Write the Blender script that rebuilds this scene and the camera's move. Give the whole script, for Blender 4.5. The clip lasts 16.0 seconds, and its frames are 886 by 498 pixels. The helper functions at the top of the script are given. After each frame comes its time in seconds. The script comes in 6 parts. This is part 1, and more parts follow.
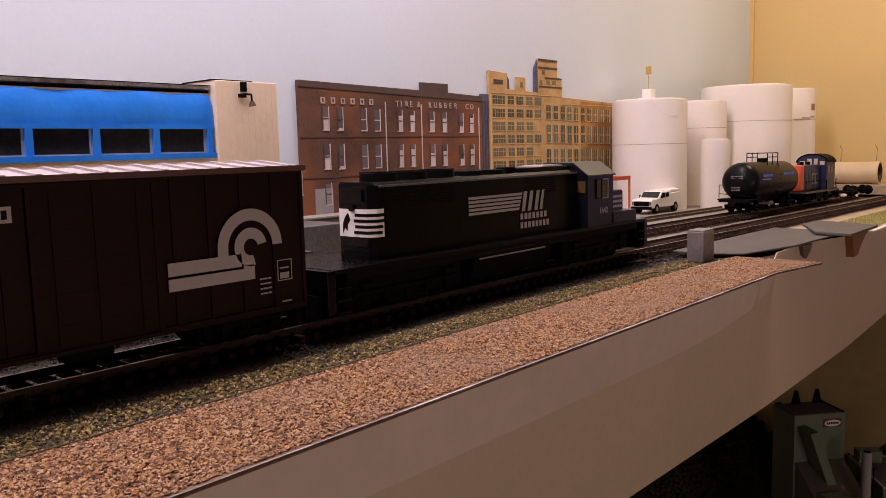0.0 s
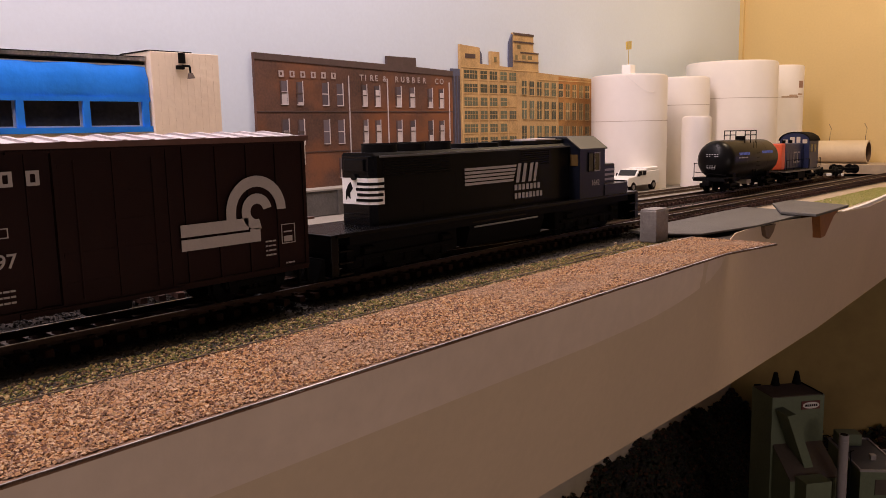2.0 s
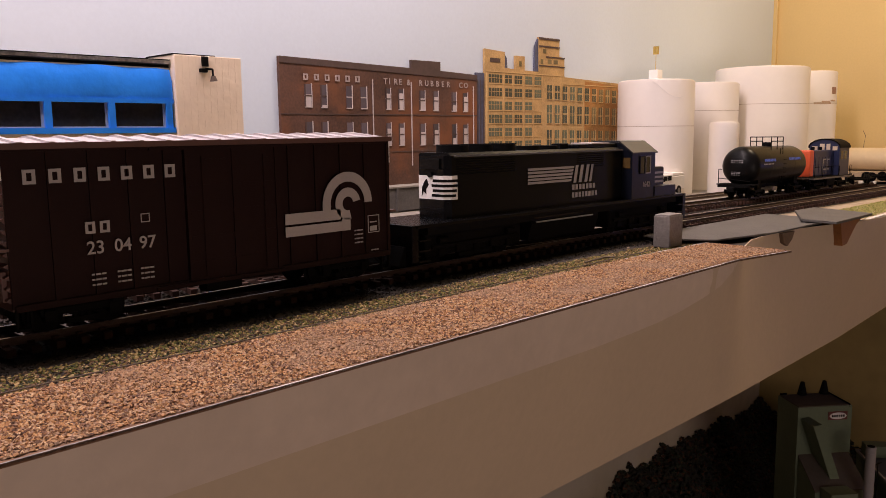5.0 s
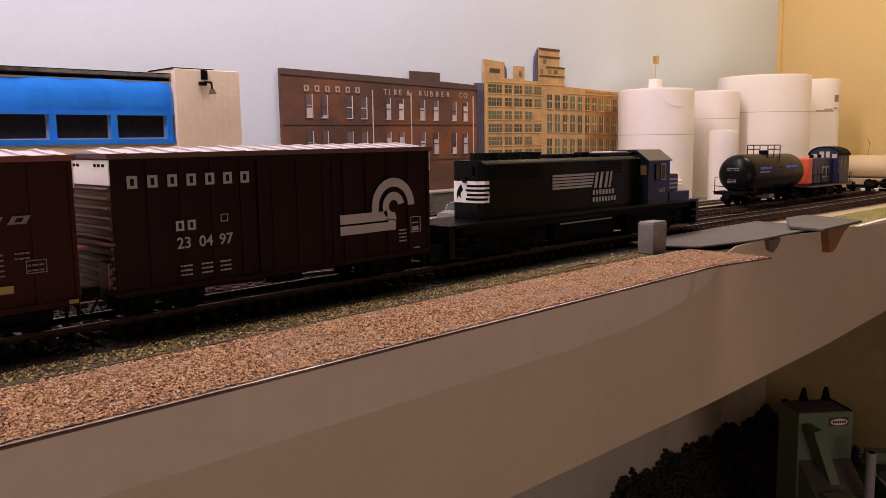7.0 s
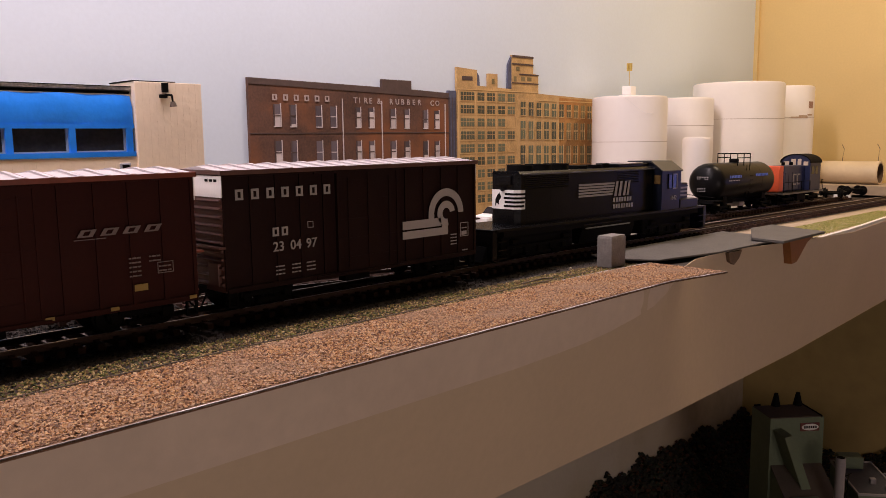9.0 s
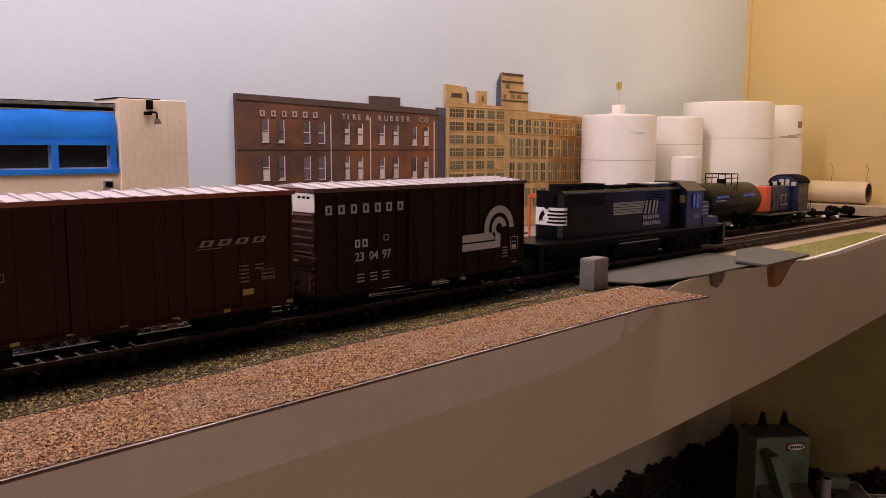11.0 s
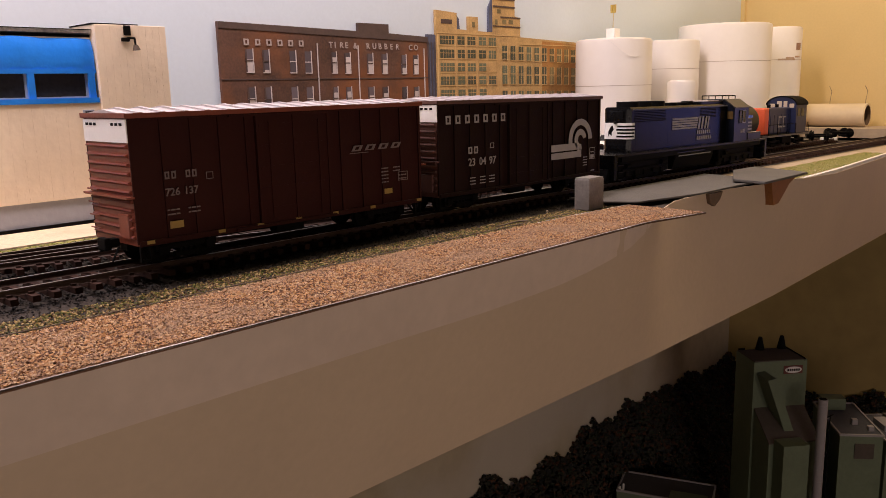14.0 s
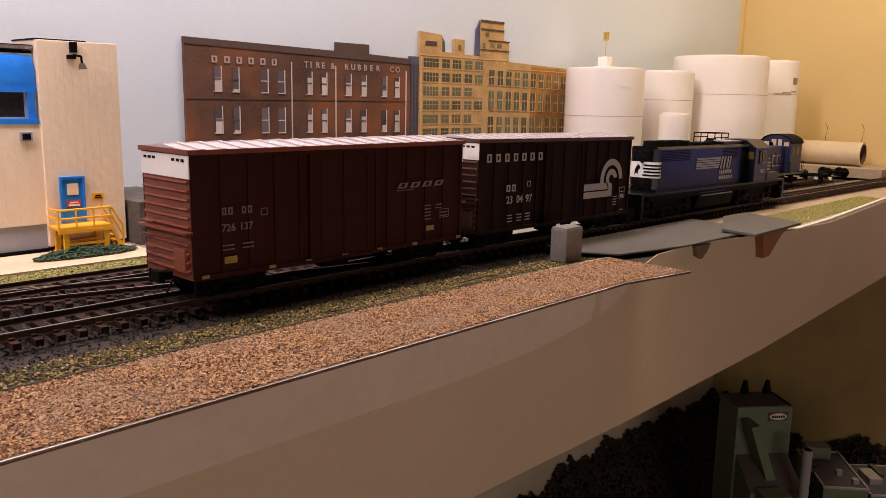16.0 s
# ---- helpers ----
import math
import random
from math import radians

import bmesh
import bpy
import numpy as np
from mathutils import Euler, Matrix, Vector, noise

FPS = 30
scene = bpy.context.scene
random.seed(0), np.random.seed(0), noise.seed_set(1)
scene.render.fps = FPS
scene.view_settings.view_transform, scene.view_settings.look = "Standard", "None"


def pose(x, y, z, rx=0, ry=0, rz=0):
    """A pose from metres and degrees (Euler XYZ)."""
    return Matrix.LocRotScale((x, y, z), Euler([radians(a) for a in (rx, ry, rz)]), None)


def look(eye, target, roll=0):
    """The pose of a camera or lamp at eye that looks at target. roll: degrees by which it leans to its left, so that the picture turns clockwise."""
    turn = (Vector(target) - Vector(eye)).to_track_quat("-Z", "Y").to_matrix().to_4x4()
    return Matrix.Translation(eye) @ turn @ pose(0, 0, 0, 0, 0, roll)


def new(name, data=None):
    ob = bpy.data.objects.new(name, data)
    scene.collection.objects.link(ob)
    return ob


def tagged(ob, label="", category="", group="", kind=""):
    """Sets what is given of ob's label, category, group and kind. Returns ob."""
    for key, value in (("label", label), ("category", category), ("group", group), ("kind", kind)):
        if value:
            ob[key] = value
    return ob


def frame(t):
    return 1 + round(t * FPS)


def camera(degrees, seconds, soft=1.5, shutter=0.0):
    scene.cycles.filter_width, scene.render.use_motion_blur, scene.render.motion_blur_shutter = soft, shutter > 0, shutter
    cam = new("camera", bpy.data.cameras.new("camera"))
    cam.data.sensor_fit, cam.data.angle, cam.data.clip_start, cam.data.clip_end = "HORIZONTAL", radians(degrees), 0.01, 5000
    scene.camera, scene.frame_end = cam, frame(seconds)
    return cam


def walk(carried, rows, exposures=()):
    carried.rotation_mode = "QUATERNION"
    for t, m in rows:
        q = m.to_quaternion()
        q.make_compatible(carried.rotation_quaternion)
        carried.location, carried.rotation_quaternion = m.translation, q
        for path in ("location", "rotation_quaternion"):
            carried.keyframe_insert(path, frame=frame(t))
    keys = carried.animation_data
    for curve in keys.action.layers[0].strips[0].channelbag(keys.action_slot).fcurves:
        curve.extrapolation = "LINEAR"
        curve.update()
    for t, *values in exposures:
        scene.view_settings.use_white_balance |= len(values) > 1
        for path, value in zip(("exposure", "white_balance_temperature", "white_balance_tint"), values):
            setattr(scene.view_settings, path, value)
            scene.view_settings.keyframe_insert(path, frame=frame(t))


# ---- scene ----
cam = camera(57.2, 16.0, 0.8)
METRES, EYE, TILT, LEAN, TURN = 0.2105, 0.0658, 0.0, 0.0, 41.1
ROWS = [
    (0.0, 0.0, 0.0, 0.0, -0.18, -6.87, 1.52),
    (0.5, 0.0356, 0.0086, 0.009, -0.25, -6.63, 1.5),
    (1.0, 0.0594, 0.0147, 0.0067, -0.42, -6.58, 1.42),
    (1.5, 0.0882, 0.0186, -0.002, -0.49, -7.39, 1.82),
    (2.0, 0.1557, 0.0605, -0.0087, 0.17, -8.45, 1.21),
    (2.5, 0.1812, 0.0809, -0.0063, 0.05, -8.35, 1.14),
    (3.0, 0.1822, 0.079, -0.0164, 0.64, -9.26, 1.1),
    (3.5, 0.1791, 0.0689, -0.0003, 0.84, -9.09, 1.09),
    (4.0, 0.1819, 0.0686, -0.0047, 1.35, -8.82, 0.95),
    (6.5, 0.2678, -0.0361, -0.0095, 3.91, -7.58, 0.67),
    (7.0, 0.2849, -0.0309, -0.0017, 3.81, -7.67, 0.84),
    (7.5, 0.2975, -0.0245, -0.0035, 3.66, -7.68, 0.8),
    (8.0, 0.3375, 0.0019, 0.0012, 3.17, -7.76, 1.17),
    (8.5, 0.3528, -0.0088, 0.015, 3.06, -7.74, 1.29),
    (9.0, 0.3651, -0.0294, 0.039, 3.09, -7.8, 0.64),
    (11.5, 0.3979, -0.021, 0.0679, 2.77, -7.03, -0.14),
    (12.0, 0.3783, -0.0278, 0.032, 1.98, -6.98, 1.79),
    (12.5, 0.3827, -0.0165, 0.0058, 0.92, -8.12, 1.59),
    (13.0, 0.379, -0.0094, -0.0119, 0.61, -8.18, 2.06),
    (13.5, 0.3815, -0.0111, -0.0015, 1.21, -8.96, 2.36),
    (14.0, 0.4068, 0.0073, 0.0109, 2.36, -11.13, 1.38),
    (14.5, 0.4186, 0.0407, 0.0463, 2.29, -10.39, 0.44),
    (15.0, 0.4674, 0.08, 0.0753, 1.99, -11.15, 0.82),
    (15.5, 0.5221, 0.133, 0.0934, 1.76, -10.84, -0.81),
    (16.0, 0.4648, 0.1901, 0.0781, 2.17, -10.51, -1.07),
]
walk(cam, [(t, pose(0, 0, EYE, TILT, LEAN, TURN) @ pose(METRES * x, METRES * y, METRES * z, 90 + pitch, roll, yaw)) for t, x, y, z, yaw, pitch, roll in ROWS],
     exposures=[(0.0, -0.08, 6250, 22), (3.5, 0.06, 6450, 16), (7.0, 0.02, 6250, 18), (9.0, 0.02, 6250, 16), (11.5, -0.15, 6250, 19), (12.5, 0.08, 6300, 15), (13.5, 0.12, 6350, 13), (16.0, 0.1, 6450, 14)])
# ---- light ----
world = bpy.data.worlds.new("room_air")
scene.world = world
world.use_nodes = True
world.node_tree.nodes["Background"].inputs["Color"].default_value = (0.9, 0.85, 0.8, 1)
world.node_tree.nodes["Background"].inputs["Strength"].default_value = 0.008


def area_lamp(name, x, y, z, wx, wy, watts, colour, target):
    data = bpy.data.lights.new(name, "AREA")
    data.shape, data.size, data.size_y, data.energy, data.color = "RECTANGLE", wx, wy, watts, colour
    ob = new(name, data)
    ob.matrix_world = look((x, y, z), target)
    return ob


area_lamp("track_lamp", -0.290, 0.10, 0.52, 0.08, 1.1, 7.6, (1.0, 0.835, 0.81), (-0.292, 0.12, 0))
area_lamp("corner_lamp", -0.14, 0.97, 0.60, 0.10, 0.10, 2.9, (1.0, 0.77, 0.48), (-0.29, 1.12, 0.02))
# Unseen fill added low in the aisle, standing in for bounced room light.
area_lamp("aisle_bounce_fill", 0.95, -0.05, -0.17, 0.6, 0.35, 3.4, (1.0, 0.80, 0.68), (-0.2, 0.45, -0.1))
# Unseen blue source, inferred from the engine's blue sheen; placed at its mirror point.
area_lamp("blue_side_lamp", 0.09, 1.285, 0.04, 0.16, 0.14, 0.12, (0.05, 0.17, 1.0), (-0.2, 0.65, 0.03))


# ---- materials ----
def mat(name, col, rough=0.6, var=0.12, scale=300.0, bump=0.1, metal=0.0, fine=4.0, spec=0.5, stain=None, stain_amt=0.35, per="none"):
    m = bpy.data.materials.new(name)
    m.use_nodes = True
    nt = m.node_tree
    b = nt.nodes["Principled BSDF"]
    b.inputs["Roughness"].default_value = rough
    b.inputs["Metallic"].default_value = metal
    b.inputs["Specular IOR Level"].default_value = spec
    tc = nt.nodes.new("ShaderNodeTexCoord")
    n1 = nt.nodes.new("ShaderNodeTexNoise")
    n1.inputs["Scale"].default_value = scale
    n1.inputs["Detail"].default_value = 4
    n2 = nt.nodes.new("ShaderNodeTexNoise")
    n2.inputs["Scale"].default_value = scale * fine
    n2.inputs["Detail"].default_value = 3
    for n in (n1, n2):
        nt.links.new(tc.outputs["Object"], n.inputs["Vector"])
    ramp = nt.nodes.new("ShaderNodeValToRGB")
    ramp.color_ramp.elements[0].position, ramp.color_ramp.elements[1].position = 0.3, 0.7
    ramp.color_ramp.elements[0].color = (*[c * (1 - var) for c in col], 1)
    ramp.color_ramp.elements[1].color = (*[min(1, c * (1 + var)) for c in col], 1)
    mix = nt.nodes.new("ShaderNodeMix")
    mix.data_type = "FLOAT"
    mix.inputs[0].default_value = 0.45
    nt.links.new(n1.outputs["Fac"], mix.inputs[2])
    nt.links.new(n2.outputs["Fac"], mix.inputs[3])
    src = mix.outputs[0]
    if per != "none":
        if per == "island":
            g = nt.nodes.new("ShaderNodeNewGeometry")
            rnd = g.outputs["Random Per Island"]
        else:
            g = nt.nodes.new("ShaderNodeObjectInfo")
            rnd = g.outputs["Random"]
        mx = nt.nodes.new("ShaderNodeMix")
        mx.data_type = "FLOAT"
        mx.inputs[0].default_value = 0.75
        nt.links.new(src, mx.inputs[2])
        nt.links.new(rnd, mx.inputs[3])
        src = mx.outputs[0]
    nt.links.new(src, ramp.inputs["Fac"])
    out = ramp.outputs["Color"]
    if stain:
        n3 = nt.nodes.new("ShaderNodeTexNoise")
        n3.inputs["Scale"].default_value = scale * 0.35
        n3.inputs["Detail"].default_value = 6
        nt.links.new(tc.outputs["Object"], n3.inputs["Vector"])
        r3 = nt.nodes.new("ShaderNodeValToRGB")
        r3.color_ramp.elements[0].position, r3.color_ramp.elements[1].position = 0.48, 0.68
        r3.color_ramp.elements[1].color = (stain_amt, stain_amt, stain_amt, 1)
        nt.links.new(n3.outputs["Fac"], r3.inputs["Fac"])
        cm = nt.nodes.new("ShaderNodeMix")
        cm.data_type = "RGBA"
        cm.inputs[7].default_value = (*stain, 1)
        nt.links.new(r3.outputs["Color"], cm.inputs[0])
        nt.links.new(out, cm.inputs[6])
        out = cm.outputs[2]
    nt.links.new(out, b.inputs["Base Color"])
    if bump:
        bp = nt.nodes.new("ShaderNodeBump")
        bp.inputs["Strength"].default_value = bump
        bp.inputs["Distance"].default_value = 0.3 / scale
        nt.links.new(n2.outputs["Fac"], bp.inputs["Height"])
        nt.links.new(bp.outputs["Normal"], b.inputs["Normal"])
    return m


def grains(name, stops, rough=0.85, dust=None):
    """Granules, each of its own colour out of stops, dusted over in patches."""
    m = mat(name, (0.3, 0.3, 0.3), rough, bump=0)
    nt = m.node_tree
    ramp = nt.nodes.new("ShaderNodeValToRGB")
    ramp.color_ramp.interpolation = "CONSTANT"
    while len(ramp.color_ramp.elements) < len(stops):
        ramp.color_ramp.elements.new(0.5)
    for i, (e, c) in enumerate(zip(ramp.color_ramp.elements, stops)):
        e.position, e.color = i / len(stops), (*c, 1)
    g = nt.nodes.new("ShaderNodeNewGeometry")
    nt.links.new(g.outputs["Random Per Island"], ramp.inputs["Fac"])
    out = ramp.outputs["Color"]
    if dust:
        tc = nt.nodes.new("ShaderNodeTexCoord")
        n = nt.nodes.new("ShaderNodeTexNoise")
        n.inputs["Scale"].default_value, n.inputs["Detail"].default_value = 34, 5
        nt.links.new(tc.outputs["Object"], n.inputs["Vector"])
        fade = nt.nodes.new("ShaderNodeMapRange")
        fade.inputs[1].default_value, fade.inputs[2].default_value, fade.inputs[4].default_value = 0.46, 0.70, 0.75
        nt.links.new(n.outputs["Fac"], fade.inputs[0])
        mix = nt.nodes.new("ShaderNodeMix")
        mix.data_type = "RGBA"
        mix.inputs[7].default_value = (*dust, 1)
        nt.links.new(fade.outputs[0], mix.inputs[0])
        nt.links.new(out, mix.inputs[6])
        out = mix.outputs[2]
    nt.links.new(out, nt.nodes["Principled BSDF"].inputs["Base Color"])
    return m


WALL_GREY = mat("painted_sky_wall", (0.585, 0.655, 0.735), 0.5, 0.04, 6, 0.008, fine=60, stain=(0.53, 0.595, 0.67), stain_amt=0.5)
WALL_YELLOW = mat("yellow_painted_wall", (0.66, 0.48, 0.21), 0.55, 0.05, 8, 0.015, fine=50, stain=(0.5, 0.36, 0.15))
ROOM = mat("room_plaster", (0.42, 0.36, 0.29), 0.8, 0.05, 5, 0.05)
CARPET = mat("brown_floor", (0.09, 0.07, 0.055), 0.9, 0.15, 40, 0.2)
FASCIA = mat("fascia_paint", (0.56, 0.43, 0.30), 0.6, 0.05, 18, 0.015, fine=14, stain=(0.50, 0.38, 0.27), stain_amt=0.5)
EDGE = mat("grey_edge_paint", (0.30, 0.28, 0.27), 0.6, 0.12, 90, 0.15)
EARTH = mat("brown_scenery_base", (0.030, 0.020, 0.014), 0.9, 0.2, 250, 0.4, stain=(0.024, 0.019, 0.013))
DARKEARTH = mat("dark_track_bed", (0.075, 0.055, 0.045), 0.9, 0.25, 500, 0.5)
PAVE = mat("grey_pavement", (0.24, 0.215, 0.185), 0.8, 0.08, 60, 0.12, fine=20, stain=(0.17, 0.15, 0.125))
ROAD = mat("grey_road_card", (0.085, 0.076, 0.066), 0.75, 0.18, 70, 0.15, fine=16, stain=(0.05, 0.045, 0.04))
CREAM = mat("cream_tan_walk", (0.62, 0.48, 0.33), 0.85, 0.1, 90, 0.15, stain=(0.34, 0.25, 0.16))
SAND = mat("tan_ground", (0.40, 0.31, 0.22), 0.9, 0.12, 120, 0.25, fine=10, stain=(0.27, 0.2, 0.14))
GRAVEL = grains("tan_granules", [(0.34, 0.17, 0.062), (0.45, 0.255, 0.105), (0.13, 0.055, 0.022), (0.38, 0.195, 0.075), (0.47, 0.31, 0.165), (0.22, 0.105, 0.043), (0.42, 0.215, 0.090), (0.16, 0.075, 0.040), (0.34, 0.21, 0.13), (0.10, 0.050, 0.028), (0.46, 0.30, 0.17)], dust=(0.31, 0.20, 0.125))
TURF = grains("green_turf", [(0.09, 0.095, 0.012), (0.16, 0.13, 0.022), (0.22, 0.145, 0.04), (0.04, 0.04, 0.01), (0.14, 0.075, 0.03), (0.36, 0.25, 0.11), (0.08, 0.045, 0.02)])
TURFFAR = grains("ochre_green_turf", [(0.21, 0.22, 0.045), (0.27, 0.24, 0.065), (0.15, 0.16, 0.035), (0.33, 0.26, 0.09)])
BALLAST = grains("dark_ballast", [(0.010, 0.008, 0.007), (0.018, 0.013, 0.011), (0.034, 0.026, 0.022), (0.008, 0.006, 0.005)])
FARBALLAST = grains("pink_ballast", [(0.30, 0.21, 0.18), (0.38, 0.28, 0.23), (0.24, 0.17, 0.14), (0.34, 0.27, 0.23)])
CHIPPED = mat("chipped_grey_white_edge", (0.24, 0.22, 0.21), 0.7, 0.5, 110, 0.15, stain=(0.72, 0.68, 0.64), stain_amt=1.0)
WHITE_EDGE = mat("white_card_edge", (0.72, 0.68, 0.62), 0.6, 0.08, 200, 0.1, stain=(0.4, 0.35, 0.3))
RUST = mat("weathered_rail", (0.065, 0.038, 0.028), 0.6, 0.2, 900, 0.1, metal=0.2)
RAILTOP = mat("worn_rail_top", (0.34, 0.31, 0.29), 0.35, 0.1, 900, 0.05, metal=0.9)
TIE = mat("brown_plastic_tie", (0.036, 0.018, 0.013), 0.8, 0.3, 700, 0.3, spec=0.1, per="object")
# Red-brown car's sides, darkened for the shade they stand in.
BOXREDSHADE = mat("boxcar_red_shaded_side", (0.030, 0.0072, 0.0054), 0.65, 0.08, 150, 0.06, spec=0.1, stain=(0.028, 0.009, 0.008))
# Dark car's sides, with their shade put into the colour.
BOXDARKSHADE = mat("boxcar_dark_shaded_side", (0.0140, 0.0050, 0.0042), 0.65, 0.08, 150, 0.06, spec=0.1, stain=(0.018, 0.009, 0.008))
# The same red-brown car's paint, brightened for the light on its ends.
BOXREDLIT = mat("red_oxide_lit_end", (0.18, 0.040, 0.019), 0.45, 0.15, 150, 0.06, stain=(0.09, 0.021, 0.012))
# Dark car's ends, a lighter tone of its paint where light falls on them.
BOXDARKLIT = mat("brown_lit_end_paint", (0.085, 0.034, 0.024), 0.55, 0.15, 150, 0.06, stain=(0.06, 0.025, 0.018))
ROOFGREY = mat("galvanised_roof", (0.46, 0.41, 0.41), 0.5, 0.08, 120, 0.1, stain=(0.36, 0.3, 0.29))
DULLMARK = mat("dull_pinkish_lettering", (0.15, 0.115, 0.11), 0.6, 0.1, 300, 0)
MARK = mat("pale_lettering", (0.32, 0.295, 0.285), 0.5, 0.05, 300, 0)
YELMARK = mat("yellow_plate", (0.28, 0.185, 0.04), 0.5, 0.05, 300, 0)
WHITE = mat("white_paint", (0.78, 0.75, 0.72), 0.45, 0.03, 200, 0.03)
BLACKP = mat("black_enamel", (0.0035, 0.0035, 0.0042), 0.26, 0.15, 200, 0.02, spec=0.13)
BLACKM = mat("matt_black", (0.0045, 0.004, 0.004), 0.65, 0.2, 300, 0.05, spec=0.06)
STEEL = mat("bright_wheel_steel", (0.30, 0.27, 0.25), 0.35, 0.1, 400, 0.03, metal=0.9)
CAB_GLASS = mat("dark_glazing", (0.02, 0.02, 0.022), 0.08, 0.05, 100, 0)
PVC = mat("cream_white_tank", (0.86, 0.80, 0.74), 0.4, 0.025, 14, 0.02, fine=10, stain=(0.80, 0.72, 0.64), stain_amt=0.5)
BEIGE = mat("beige_siding", (0.90, 0.74, 0.57), 0.55, 0.04, 60, 0.06, stain=(0.76, 0.61, 0.45), stain_amt=0.5)
BLUE = mat("bright_blue_paint", (0.02, 0.22, 0.82), 0.32, 0.08, 60, 0.07, stain=(0.04, 0.30, 0.90))
GREYBASE = mat("grey_plinth", (0.34, 0.35, 0.40), 0.6, 0.05, 80, 0.05)
WINDOWDARK = mat("dark_window_film", (0.028, 0.026, 0.024), 0.22, 0.3, 120, 0.02)
CONCRETE = mat("weathered_concrete", (0.085, 0.076, 0.07), 0.85, 0.2, 120, 0.25, stain=(0.045, 0.04, 0.037))
SILVER = mat("silver_grey_cast_block", (0.22, 0.20, 0.185), 0.5, 0.2, 200, 0.2, metal=0.25, stain=(0.13, 0.11, 0.10), stain_amt=0.6)
YELLOW = mat("safety_yellow", (0.80, 0.42, 0.02), 0.5, 0.06, 200, 0.03)
REDSIGN = mat("red_sign", (0.55, 0.04, 0.03), 0.5, 0.05, 200, 0)
REDFRAME = mat("red_orange_frame", (0.62, 0.10, 0.04), 0.5, 0.08, 200, 0.03)
BUSH = grains("dark_green_foliage", [(0.015, 0.04, 0.018), (0.03, 0.07, 0.03), (0.02, 0.05, 0.03), (0.05, 0.09, 0.05)])
BRICK = mat("printed_brick", (0.085, 0.038, 0.024), 0.6, 0.5, 55, 0.03, fine=10, stain=(0.21, 0.070, 0.022), stain_amt=0.8)
BRICKTRIM = mat("printed_dark_cornice", (0.07, 0.042, 0.035), 0.6, 0.2, 120, 0.03)
BLUESHADE = mat("printed_blue_grey_side", (0.07, 0.075, 0.12), 0.6, 0.3, 90, 0.02)
PALEBLIND = mat("printed_pale_blind", (0.50, 0.43, 0.42), 0.6, 0.1, 300, 0, per="object")
DARKPANE = mat("printed_dark_pane", (0.09, 0.07, 0.08), 0.5, 0.35, 300, 0, per="object")
TANBRICK = mat("printed_tan_brick", (0.44, 0.275, 0.11), 0.6, 0.38, 70, 0.02, fine=9, stain=(0.52, 0.33, 0.14), stain_amt=0.7)
RUSTBRICK = mat("printed_rust_brick", (0.36, 0.18, 0.05), 0.6, 0.38, 70, 0.02, fine=10, stain=(0.40, 0.13, 0.02), stain_amt=0.6)
TANTRIM = mat("printed_pale_band", (0.56, 0.37, 0.16), 0.6, 0.1, 90, 0.02)
GREENPANE = mat("printed_green_grey_pane", (0.085, 0.092, 0.055), 0.5, 0.4, 200, 0, per="object")
OLIVEPANE = mat("printed_olive_pane", (0.15, 0.115, 0.05), 0.5, 0.3, 200, 0, per="object")
CARDSIDE = mat("grey_card_edge", (0.25, 0.23, 0.24), 0.7, 0.1, 90, 0.02)
TANKBLACK = mat("satin_black_tank", (0.006, 0.0055, 0.0055), 0.33, 0.15, 120, 0.02, spec=0.12, stain=(0.009, 0.008, 0.0075))
GTBLUE = mat("dark_blue_hood", (0.010, 0.015, 0.055), 0.4, 0.1, 150, 0.02)
# Black enamel of the engine's front, tinted for the blue light on it.
BLUELIT = mat("black_enamel_blue_tinted", (0.005, 0.006, 0.011), 0.28, 0.15, 150, 0.02, spec=0.26)
ORANGE = mat("orange_red_hood_end", (0.68, 0.10, 0.03), 0.45, 0.06, 150, 0.02)
# Lettering coloured with the blue sheen that lies on the tank's side.
BLUEGLINT = mat("lettering_blue_glint", (0.06, 0.12, 0.55), 0.5, 0.1, 200, 0)
PIPE = mat("beige_plastic_pipe", (0.62, 0.50, 0.34), 0.4, 0.05, 60, 0.03, stain=(0.5, 0.38, 0.25))
GOLD = mat("brass_wire", (0.62, 0.45, 0.12), 0.4, 0.1, 300, 0, metal=0.6)
WIRE = mat("dark_wire", (0.10, 0.07, 0.05), 0.6, 0.1, 300, 0)
GREEN = mat("olive_green_siding", (0.15, 0.185, 0.115), 0.7, 0.09, 40, 0.08, stain=(0.095, 0.115, 0.07))
GREENROOF = mat("grey_brown_roof", (0.09, 0.07, 0.055), 0.8, 0.1, 60, 0.1, stain=(0.06, 0.045, 0.035))
BLUEROOF = mat("blue_grey_tar_roof", (0.06, 0.06, 0.075), 0.8, 0.12, 60, 0.1)
STACK = mat("pale_grey_stack", (0.33, 0.30, 0.31), 0.5, 0.06, 60, 0.05, stain=(0.3, 0.27, 0.26))
DARKLEAF = grains("dark_autumn_leaves", [(0.018, 0.018, 0.010), (0.03, 0.022, 0.012), (0.02, 0.026, 0.012), (0.07, 0.025, 0.010), (0.025, 0.02, 0.015), (0.012, 0.012, 0.01)])


